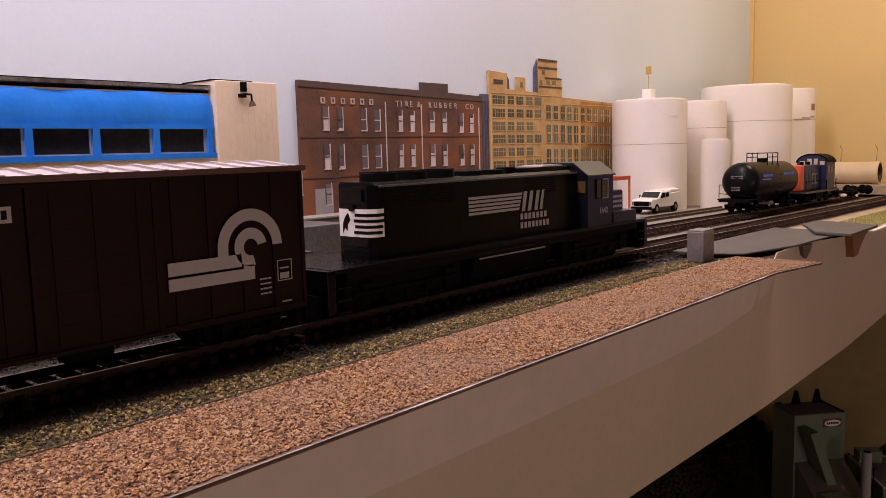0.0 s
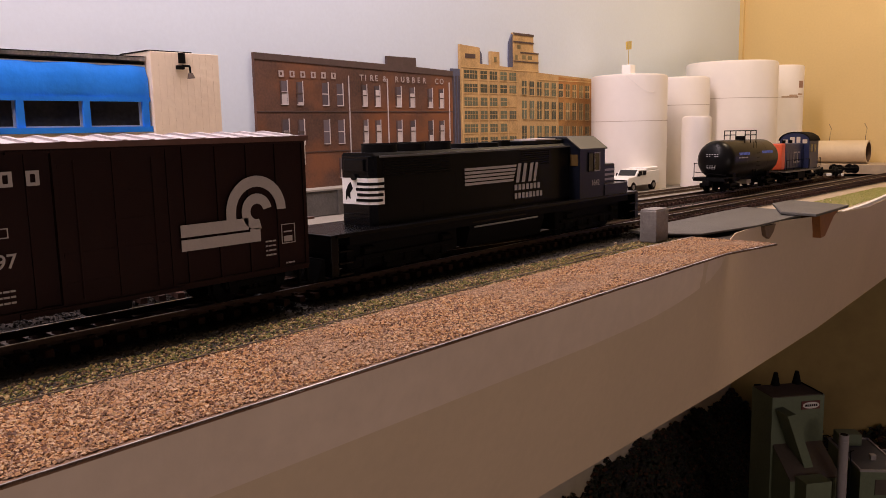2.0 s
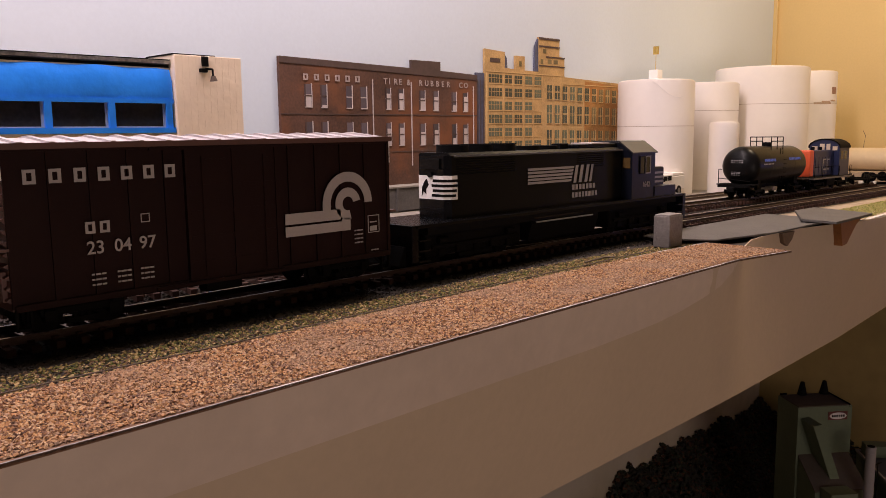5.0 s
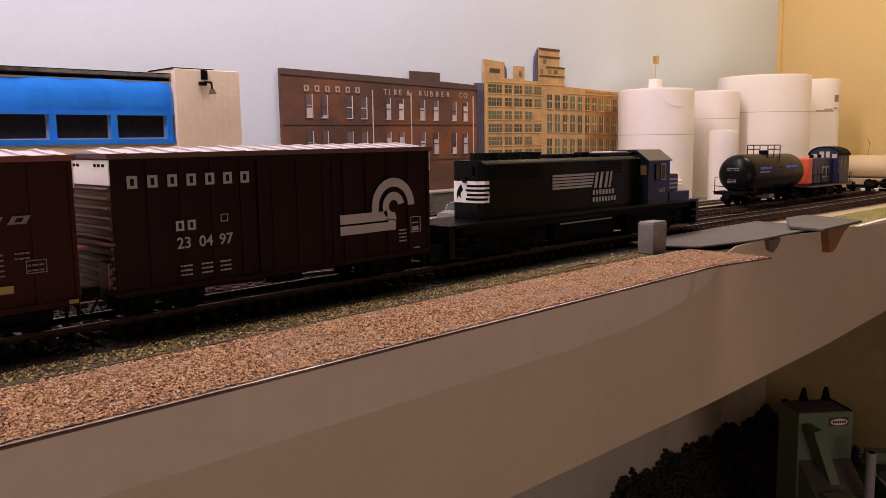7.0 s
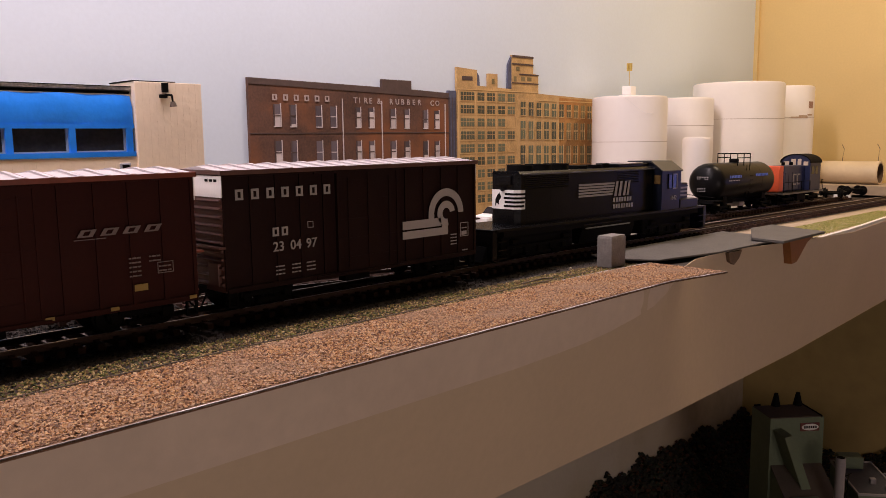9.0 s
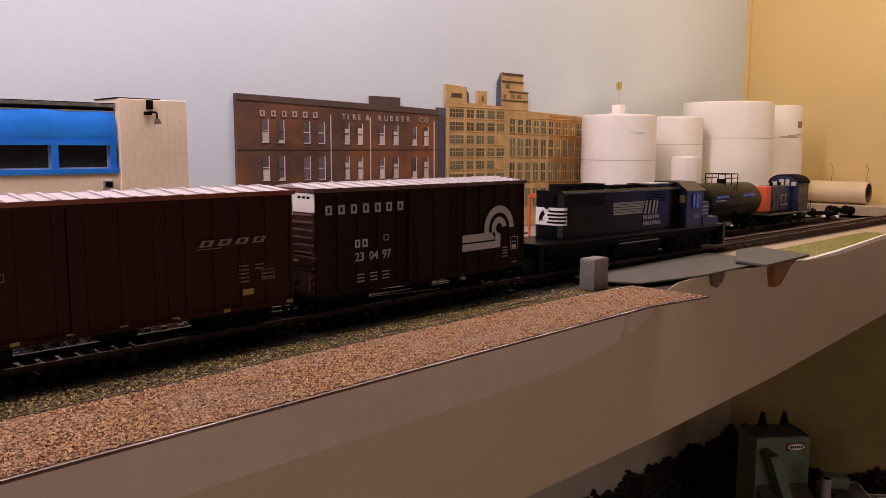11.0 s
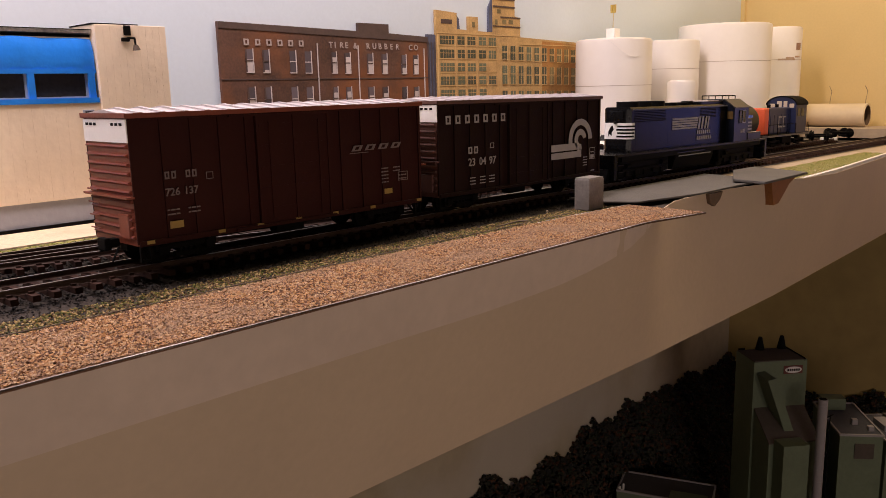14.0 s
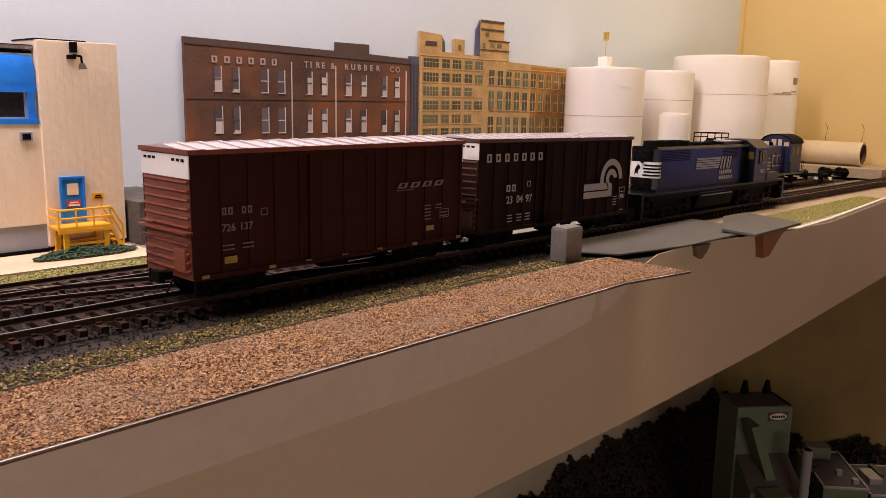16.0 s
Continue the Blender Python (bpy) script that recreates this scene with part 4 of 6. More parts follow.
    for a, b in ((0.1405, 0.1440), (0.1455, 0.1490), (0.1510, 0.1545), (0.1555, 0.1585)):
        part("emblem", prism([(a, DZ + 0.0118), (b - 0.0008, DZ + 0.0118), (b + 0.0014, DZ + 0.0212), (a + 0.0022, DZ + 0.0212)], "x", X, X + 0.00012), MARK, e, "pale slanted block")
    for z, a, b, n in ((DZ + 0.0080, 0.1395, 0.1625, 7), (DZ + 0.0038, 0.1395, 0.1645, 8)):
        w = (b - a) / n
        part("marking", boxes(*[(X, X + 0.0001, a + i * w, a + i * w + w * 0.68, z, z + 0.0028) for i in range(n)]), MARK, e, "row of plain pale bars")
    # cab
    C0, C1, CT = 0.1900, 0.2160, 0.0510
    cab = part("cab", prism([(-CX + 0.0006, DZ), (CX - 0.0006, DZ), (CX - 0.0006, CT), (0.0085, 0.0572), (-0.0085, 0.0572), (-CX + 0.0006, CT)], "y", C0, C1), BLUELIT, e)
    part("cab_roof", prism([(-CX - 0.0003, CT - 0.0002), (-0.0088, 0.0573), (0.0088, 0.0573), (CX + 0.0003, CT - 0.0002), (CX + 0.0003, CT + 0.0005), (0.0090, 0.0581), (-0.0090, 0.0581), (-CX - 0.0003, CT + 0.0005)], "y", C0 - 0.0008, C1 + 0.0012), mat("sheen_black_roof", (0.018, 0.018, 0.02), 0.42, 0.1, 200, 0.02), cab)
    for a, b in ((C0 + 0.0085, C0 + 0.0135), (C0 + 0.0145, C0 + 0.0195)):
        w = part("window", boxes((CX - 0.0007, CX - 0.0003, a, b, 0.0395, 0.0487)), CAB_GLASS, cab)
        t = 0.0006
        part("window_frame", boxes((CX - 0.0006, CX, a - t, b + t, 0.0395 - t, 0.0395), (CX - 0.0006, CX, a - t, b + t, 0.0487, 0.0487 + t), (CX - 0.0006, CX, a - t, a, 0.0395, 0.0487), (CX - 0.0006, CX, b, b + t, 0.0395, 0.0487)), MARK if a > C0 + 0.01 else BLACKP, w)
    part("window", boxes((0.0112, 0.0160, C0 - 0.0004, C0 + 0.0002, 0.0425, 0.0485)), mat("amber_pane", (0.09, 0.055, 0.02), 0.2, 0.1, 100, 0), cab)
    for a, b in ((-0.0165, -0.0100), (-0.0085, -0.0010), (0.0010, 0.0085), (0.0100, 0.0165)):
        part("windshield", boxes((a, b, C1 - 0.0002, C1 + 0.0004, 0.0420, 0.0495)), CAB_GLASS, cab)
    side_text(cab, "1642", 0.0044, 0.2015, 0.0312, CX - 0.0005, MARK, "pale engine number", 0.00004)
    part("number_boards", boxes((-0.0085, 0.0085, C1, C1 + 0.0012, 0.0512, 0.0550, 0.0003)), BLACKP, cab)
    # low nose, front deck, pilot
    N1 = 0.2370
    part("short_hood", add_box(bmesh.new(), -0.0118, 0.0118, C1, N1, DZ, 0.0420, 0.0012), BLUELIT, e)
    for k in range(4):
        z = DZ + 0.0050 + k * 0.0027
        part("stripe", boxes((0.0118, 0.01195, C1 + 0.004, N1 - 0.0008, z, z + 0.0013)), MARK, e, "pale horizontal stripe")
    part("front_step_box", boxes((-CX, CX, N1 - 0.022, N1 + 0.004, DZ, DZ + 0.0062, 0.0005)), BLUELIT, e)
    for y, d in ((F, 1), (R, -1)):
        part("pilot", boxes((-CX, CX, min(y - d * 0.004, y), max(y - d * 0.004, y), 0.0085, DZ, 0.0005)), BLACKP if d < 0 else BLUELIT, e)
        for sx in (-1, 1):
            for z in (0.0085, 0.0130, 0.0175):
                part("step", boxes((*sorted((sx * (CX - 0.0035), sx * (CX + 0.0004))), min(y - d * 0.011, y - d * 0.004), max(y - d * 0.011, y - d * 0.004), z, z + 0.0007)), BLACKP, e)
        part("snow_plow", prism([(y, 0.0070), (y + d * 0.0040, 0.0075), (y + d * 0.0010, 0.0155), (y, 0.0155)], "x", -0.014, 0.014), BLACKM, e)
        coupler(e, y, d)
    # fuel tank, trucks
    part("fuel_tank", prism([(-0.0150, 0.0215), (0.0150, 0.0215), (0.0158, 0.0180), (0.0130, 0.0095), (-0.0130, 0.0095), (-0.0158, 0.0180)], "y", 0.098, 0.158), BLACKM, e)
    part("air_tank", rods(0.0019, ((0.0155, 0.098, 0.0212), (0.0155, 0.140, 0.0212)), seg=12), BLACKP, e, smooth=True)
    part("tank_pipe", rods(0.0004, ((0.0172, 0.100, 0.0190), (0.0172, 0.150, 0.0190))), mat("grey_pipe", (0.2, 0.2, 0.2), 0.4, 0.1, 200, 0), e)
    for y in (0.058, 0.205):
        bogie(e, y, 3, 0.0235)
        # Deep side frames filled as a black block for the dark below the engine.
        part("truck_frame", boxes((-0.0118, 0.0138, y - 0.0335, y + 0.0335, 0.0095, 0.0195, 0.0012)), BLACKM, e)
        part("truck_bolster", boxes((0.0140, 0.0152, y - 0.030, y + 0.030, 0.0128, 0.0146, 0.0005)), BLACKM, e)
        for k in (-1, 1):
            part("truck_spring", boxes((0.0142, 0.0156, y + k * 0.0118 - 0.003, y + k * 0.0118 + 0.003, 0.0100, 0.0140, 0.0008)), BLACKM, e)
            part("brake_cylinder", rods(0.0016, ((0.0150, y + k * 0.0235 - 0.003, 0.0165), (0.0150, y + k * 0.0235 + 0.003, 0.0165)), seg=10), BLACKM, e, smooth=True)
    return e


engine = six_axle_engine()

# ---- standing cars on the second track ----
def tank_car(y0, y1):
    c = thing("tank_car", "satin black tank car with lettering tinted by blue sheen, standing on the second track", "freight car", pose(XC2, y0, drop((y0 + y1) / 2), -0.7))
    L, R, CZ = y1 - y0, 0.0178, 0.0348
    bm = bmesh.new()
    prof = [(0.0, 0.0), (0.0012, 0.008), (0.0038, 0.0135), (0.0075, 0.0168), (0.012, R), (L - 0.012, R), (L - 0.0075, 0.0168), (L - 0.0038, 0.0135), (L - 0.0012, 0.008), (L, 0.0)]
    rings = []
    for y, r in prof:
        rings.append([bm.verts.new((r * math.cos(2 * math.pi * k / 32), y, CZ + r * math.sin(2 * math.pi * k / 32))) for k in range(32)] if r else [bm.verts.new((0, y, CZ))])
    for a, b in zip(rings, rings[1:]):
        for k in range(32):
            q = (k + 1) % 32
            if len(a) == 1:
                bm.faces.new((a[0], b[q], b[k]))
            elif len(b) == 1:
                bm.faces.new((a[k], a[q], b[0]))
            else:
                bm.faces.new((a[k], a[q], b[q], b[k]))
    bmesh.ops.recalc_face_normals(bm, faces=bm.faces)
    part("tank", bm, TANKBLACK, c, smooth=True)
    for y in (L * 0.30, L * 0.70):
        bm = bmesh.new()
        add_cyl(bm, (0, y - 0.0006, CZ), (0, y + 0.0006, CZ), R + 0.0003, seg=32, caps=False)
        part("tank_band", bm, TANKBLACK, c, smooth=True)
    part("frame", boxes((-0.0145, 0.0145, -0.006, -0.003, 0.0160, 0.0185), (-0.0145, 0.0145, L + 0.003, L + 0.006, 0.0160, 0.0185), (-0.0165, 0.0165, -0.004, 0.014, 0.0180, 0.0190), (-0.0165, 0.0165, L - 0.014, L + 0.004, 0.0180, 0.0190), (-0.003, 0.003, -0.003, L + 0.003, 0.0135, 0.0180)), BLACKM, c)
    for y in (0.018, L - 0.026):
        part("saddle", boxes((-0.0125, 0.0125, y, y + 0.008, 0.016, 0.0235)), BLACKM, c)
    m = L / 2
    part("walk_rail", rods(0.00045, *[((sx * 0.010, m + sy * 0.014, CZ + R - 0.004), (sx * 0.010, m + sy * 0.014, CZ + R + 0.0085)) for sx in (-1, 1) for sy in (-1, 0, 1)], *[((sx * 0.010, m - 0.014, CZ + R + z), (sx * 0.010, m + 0.014, CZ + R + z)) for sx in (-1, 1) for z in (0.0085, 0.0045)], *[((-0.010, m + sy * 0.014, CZ + R + 0.0085), (0.010, m + sy * 0.014, CZ + R + 0.0085)) for sy in (-1, 1)]), BLACKM, c)
    part("dome", rods(0.0045, ((0, m, CZ + R - 0.001), (0, m, CZ + R + 0.0035)), seg=16), BLACKM, c, smooth=True)
    part("ladder", rods(0.0003, *[((0.0145, m + 0.003 * s, 0.018), (0.0145, m + 0.003 * s, CZ + R - 0.002)) for s in (-1, 1)], *[((R + 0.0004, m - 0.003, z), (R + 0.0004, m + 0.003, z)) for z in (0.024, 0.028, 0.032, 0.036, 0.040)]), BLACKM, c)
    part("end_rail", rods(0.00035, ((-0.0150, -0.0035, 0.019), (-0.0150, -0.0035, 0.032)), ((-0.0150, -0.0035, 0.032), (-0.0120, -0.0035, 0.032)), ((-0.0150, -0.0035, 0.024), (0.0150, -0.0035, 0.0215))), BLACKM, c)
    for a, n, z, col in ((L * 0.16, 8, CZ + 0.0040, BLUEGLINT), (L * 0.60, 9, CZ + 0.0045, BLUEGLINT), (L * 0.14, 7, CZ + 0.0012, MARK)):
        bm = boxes(*[(0, 0.0002, a + i * 0.0032, a + i * 0.0032 + 0.0022, 0, 0.0024 if col is BLUEGLINT else 0.001) for i in range(n)])
        x = math.sqrt(R * R - (z - CZ) ** 2) + 0.00005
        ob = part("marking", bm, col, c, "row of plain bars")
        ob.matrix_basis = Matrix.Translation((x, 0, z)) @ Matrix.Rotation(-math.atan2(z - CZ, R), 4, "Y")
    part("marking", boxes(*[(-0.0055 + i * 0.0024, -0.0040 + i * 0.0024, 0.0006, 0.0010, CZ + 0.0048 - r * 0.0018, CZ + 0.0056 - r * 0.0018) for i in range(5) for r in (0, 1)]), MARK, c, "small plain pale bars")
    part("marking", boxes(*[(-0.0048 + i * 0.0022, -0.0034 + i * 0.0022, 0.0002, 0.0006, CZ - 0.0055 - r * 0.0013, CZ - 0.0050 - r * 0.0013) for i in range(4) for r in (0, 1, 2)]), MARK, c, "small plain pale bars")
    part("valve", boxes((-0.004, 0.010, m - 0.006, m + 0.006, 0.0105, 0.0145, 0.001)), mat("pale_valve_box", (0.5, 0.45, 0.38), 0.5, 0.1, 200, 0), c)
    for y in (0.019, L - 0.019):
        bogie(c, y, 2, 0.0195)
    coupler(c, -0.006, -1)
    coupler(c, L + 0.006, 1)


still_from = len(rolling)
tank_car(0.7500, 0.8800)


def switcher(y0, y1):
    e = thing("switcher_locomotive", "dark blue switcher engine with orange-red hood end, standing", "locomotive", pose(XC2, y0, drop((y0 + y1) / 2), -0.7))
    L = y1 - y0
    part("walkway", boxes((-0.0170, 0.0170, 0, L, 0.0175, 0.0195, 0.0003)), BLACKM, e)
    part("walkway_edge", boxes((0.0170, 0.0174, 0, L, 0.0172, 0.0190), (-0.0170, 0.0170, -0.0006, 0, 0.0172, 0.0190)), mat("grey_brown_step_edge", (0.15, 0.13, 0.11), 0.6, 0.1, 200, 0), e)
    hood = part("hood", add_box(bmesh.new(), -0.0098, 0.0098, 0.018, L * 0.66, 0.0195, 0.0470, 0.0015), GTBLUE, e)
    part("hood_end", add_box(bmesh.new(), -0.0099, 0.0099, 0.0065, 0.018, 0.0195, 0.0472, 0.0015), ORANGE, e, "orange-red hood end")
    part("hood_doors", boxes(*[(0.0098, 0.0101, 0.022 + i * 0.0095, 0.0300 + i * 0.0095, 0.0212, 0.0400) for i in range(6)]), GTBLUE, hood)
    part("stack", rods(0.0019, ((0, 0.040, 0.046), (0, 0.040, 0.0505)), ((0, 0.062, 0.046), (0, 0.062, 0.0505)), seg=12), BLACKM, hood)
    for a, b in ((0.043, 0.052), (0.055, 0.0625)):
        t = 0.0014
        part("emblem", boxes((0.0101, 0.0103, a, b, 0.0365, 0.0365 + t), (0.0101, 0.0103, a, a + t, 0.0275, 0.0365), (0.0101, 0.0103, a, b, 0.0275 - t, 0.0275)), MARK, e, "pale angular outline")
    C0, C1 = L * 0.66, L * 0.93
    arch = [(-0.0160, 0.0195), (0.0160, 0.0195), (0.0160, 0.0490)] + [(0.0160 * math.cos(math.pi * k / 12), 0.0490 + 0.0092 * math.sin(math.pi * k / 12)) for k in range(1, 12)] + [(-0.0160, 0.0490)]
    cab = part("cab", prism(arch, "y", C0, C1), GTBLUE, e)
    roof = [(0.0172 * math.cos(math.pi * k / 14), 0.0493 + 0.0099 * math.sin(math.pi * k / 14)) for k in range(15)]
    roof += [(0.0160 * math.cos(math.pi * k / 14), 0.0491 + 0.0091 * math.sin(math.pi * k / 14)) for k in range(14, -1, -1)]
    part("cab_roof", prism(roof, "y", C0 - 0.0012, C1 + 0.0014), BLACKM, cab)
    for a, b in ((-0.0130, -0.0075), (-0.0050, 0.0000), (0.0020, 0.0060), (0.0085, 0.0135)):
        part("window", boxes((a, b, C0 - 0.0003, C0 + 0.0002, 0.0465, 0.0535 if abs(a + b) < 0.02 else 0.0508)), mat("bright_seen_through_pane", (0.62, 0.50, 0.36), 0.15, 0.05, 60, 0), cab)
    for a in (C0 + 0.004, C0 + 0.015):
        part("window", boxes((0.0159, 0.0162, a, a + 0.0075, 0.0370, 0.0455)), CAB_GLASS, cab)
    part("front_box", boxes((-0.006, 0.006, C1, L - 0.001, 0.0195, 0.0300, 0.0006)), GTBLUE, e)
    part("fuel_tank", boxes((-0.0120, 0.0150, L * 0.38, L * 0.60, 0.0095, 0.0170, 0.001)), BLACKM, e)
    part("hand_rail", rods(0.0003, *[((0.0168, y, 0.0195), (0.0168, y, 0.0300)) for y in (0.002, 0.025, 0.05, 0.075, L * 0.64)], ((0.0168, 0.002, 0.0300), (0.0168, L * 0.64, 0.0300)), ((0.0168, L * 0.95, 0.0195), (0.0168, L * 0.95, 0.030)), ((0.0168, L - 0.001, 0.0195), (0.0168, L - 0.001, 0.030)), ((0.0168, L * 0.95, 0.030), (0.0168, L - 0.001, 0.030))), BLACKM, e)
    for y in (L * 0.2, L * 0.8):
        bogie(e, y, 2, 0.0260)
    coupler(e, 0, -1)
    coupler(e, L, 1)


switcher(0.8960, 1.0100)
del rolling[still_from:]
t = thing("freight_truck", "loose black sprung freight truck with wheels near the track's end", "rail truck", pose(XC2 + 0.006, 1.075, drop(1.08), 0, 0, 25))
bogie(t, 0, 2, 0.0195)
t = thing("freight_truck", "loose black sprung freight truck tipped beside the pipe", "rail truck", pose(XC2 + 0.004, 1.150, drop(1.15), 0, 0, -50))
bogie(t, 0, 2, 0.0195)
del rolling[still_from:]


# ---- tanks by the corner ----
def storage_tank(name, x, y, r, top, label, seams=()):
    z0 = drop(y) - 0.0005
    t = thing(name, label, "storage tank", pose(x, y, z0), "white storage tanks")
    h = top - z0
    bm = bmesh.new()
    add_cyl(bm, (0, 0, 0), (0, 0, h), r, seg=64)
    es = [e for e in bm.edges if all(abs(v.co.z - h) < 1e-6 for v in e.verts)]
    bmesh.ops.bevel(bm, geom=es, offset=0.0012, segments=2, affect="EDGES")
    part("shell", bm, PVC, t, smooth=True)
    for z in seams:
        bm = bmesh.new()
        add_cyl(bm, (0, 0, z - 0.00025), (0, 0, z + 0.00025), r + 0.00018, seg=64, caps=False)
        part("seam", bm, mat("tan_seam", (0.45, 0.36, 0.28), 0.6, 0.2, 60, 0), t, "thin tan joint line", smooth=True)
    part("rim", cyl((0, 0, h), (0, 0, h + 0.0006), r - 0.003, seg=48), PVC, t)
    return t


t1 = storage_tank("storage_tank", -0.4290, 0.8500, 0.0410, 0.1160, "wide cream-white plastic storage tank with small box on top", (0.073,))
storage_tank("storage_tank", -0.4250, 0.9650, 0.0355, 0.1170, "medium cream-white plastic storage tank between wider ones", (0.092,))
t3 = storage_tank("storage_tank", -0.4000, 1.0600, 0.0555, 0.1370, "tallest and widest cream-white plastic storage tank", (0.101,))
storage_tank("storage_tank", -0.3750, 0.9050, 0.0160, 0.0710, "small cream-white plastic storage tank in front of others")
t5 = storage_tank("storage_tank", -0.3850, 1.1800, 0.0340, 0.1370, "tall cream-white storage tank beside the yellow wall", (0.1050,))
part("label_patch", prism([(0.0341 * math.cos(a), 0.0341 * math.sin(a)) for a in (-0.30, -0.20, -0.10, 0.0)] + [(0.0336 * math.cos(a), 0.0336 * math.sin(a)) for a in (0.0, -0.10, -0.20, -0.30)], "z", 0.1170, 0.1260), mat("brown_peeling_label", (0.32, 0.18, 0.12), 0.7, 0.3, 150, 0), t5, "brown peeling label")
TAPE = mat("brown_torn_tape", (0.42, 0.27, 0.16), 0.7, 0.4, 150, 0.05, stain=(0.62, 0.5, 0.38), stain_amt=0.8)
for a0, a1, z0, z1 in ((-1.05, -0.35, 0.1040, 0.1062), (-0.75, -0.40, 0.1062, 0.1080), (-0.35, -0.05, 0.1075, 0.1095)):
    ang = [a0 + (a1 - a0) * q / 7 for q in range(8)]
    part("torn_tape", prism([(0.0343 * math.cos(a), 0.0343 * math.sin(a)) for a in ang] + [(0.0338 * math.cos(a), 0.0338 * math.sin(a)) for a in reversed(ang)], "z", z0, z1), TAPE, t5, "torn brown tape along the joint")
cap = thing("roof_unit", "white box with gold wire mast on the tank", "roof unit", pose(-0.4290, 0.8480, 0.1157))
part("box", boxes((-0.008, 0.008, -0.008, 0.008, 0.0, 0.003, 0.0005), (-0.0055, 0.0055, -0.0055, 0.0055, 0.003, 0.0125, 0.0008)), WHITE, cap)
part("mast", rods(0.00035, ((0, 0, 0.0125), (0, 0, 0.0375))), GOLD, cap)
part("lamp_cluster", boxes((-0.003, -0.001, -0.001, 0.001, 0.0310, 0.0375), (0.001, 0.003, -0.001, 0.001, 0.0310, 0.0375), (-0.003, 0.003, -0.0008, 0.0008, 0.0290, 0.0310)), GOLD, cap)
wire = thing("thin_wire", "thin pale looping wire on the tank side", "wire", pose(0, 0, 0))
pts = []
for k in range(9):
    a = -1.15 + k * 0.10
    pts.append((-0.4290 + 0.0416 * math.cos(a), 0.8500 + 0.0416 * math.sin(a), 0.114 - 0.017 * math.sin(k / 8 * 1.9) ** 1.2))
part("strand", tube(pts, 0.0002), WHITE, wire)

# ---- pipe and wires by the yellow wall ----
pz = 0.0040 + 0.0158
bm = bmesh.new()
a, b = (-0.378, 1.252, pz), (-0.284, 1.252, pz)
add_cyl(bm, a, b, 0.0158, seg=40, caps=False)
add_cyl(bm, a, b, 0.0133, seg=40, caps=False)
for x in (a[0], b[0]):
    vo = sorted([v for v in bm.verts if abs(v.co.x - x) < 1e-6 and (Vector((v.co.y - 1.252, v.co.z - pz)).length > 0.0145)], key=lambda v: math.atan2(v.co.z - pz, v.co.y - 1.252))
    vi = sorted([v for v in bm.verts if abs(v.co.x - x) < 1e-6 and (Vector((v.co.y - 1.252, v.co.z - pz)).length < 0.0145)], key=lambda v: math.atan2(v.co.z - pz, v.co.y - 1.252))
    for k in range(40):
        bm.faces.new((vo[k], vo[(k + 1) % 40], vi[(k + 1) % 40], vi[k]))
bmesh.ops.recalc_face_normals(bm, faces=bm.faces)
# Bore faces get their own dark brown: the shade inside the pipe.
for f in bm.faces:
    f.material_index = int(all(Vector((v.co.y - 1.252, v.co.z - pz)).length < 0.0145 for v in f.verts))
strip("embankment", [(1.19, XW + 0.002), (1.3, XW + 0.002)], [(1.19, -0.247), (1.3, -0.247)], 0.0040 - drop(1.25), [1.205, 1.25, 1.298], SAND, "tan sandy bank at the foot of the yellow wall", 0.012)
solid("pipe_section", bm, PIPE, "beige plastic pipe section lying by the yellow wall", "pipe", smooth=True).data.materials.append(mat("shaded_pipe_bore", (0.10, 0.055, 0.03), 0.7, 0.2, 80, 0.05))
for x in (-0.345, -0.298):
    w = thing("wall_wire", "thin dark wire standing up by the yellow wall", "wire", pose(x, 1.285, drop(1.28)))
    part("strand", tube(((0, 0, 0), (0.0005, 0, 0.030), (0.001, 0, 0.050), (0.0025, 0, 0.062), (-0.001, 0, 0.069)), 0.0004), WIRE, w)
t = thing("wheel_stop", "white buffer block at the end of the track", "buffer", pose(XC2, 1.128, drop(1.13)))
part("block", add_box(bmesh.new(), -0.010, 0.010, -0.002, 0.002, 0, 0.006, 0.0005), WHITE, t)


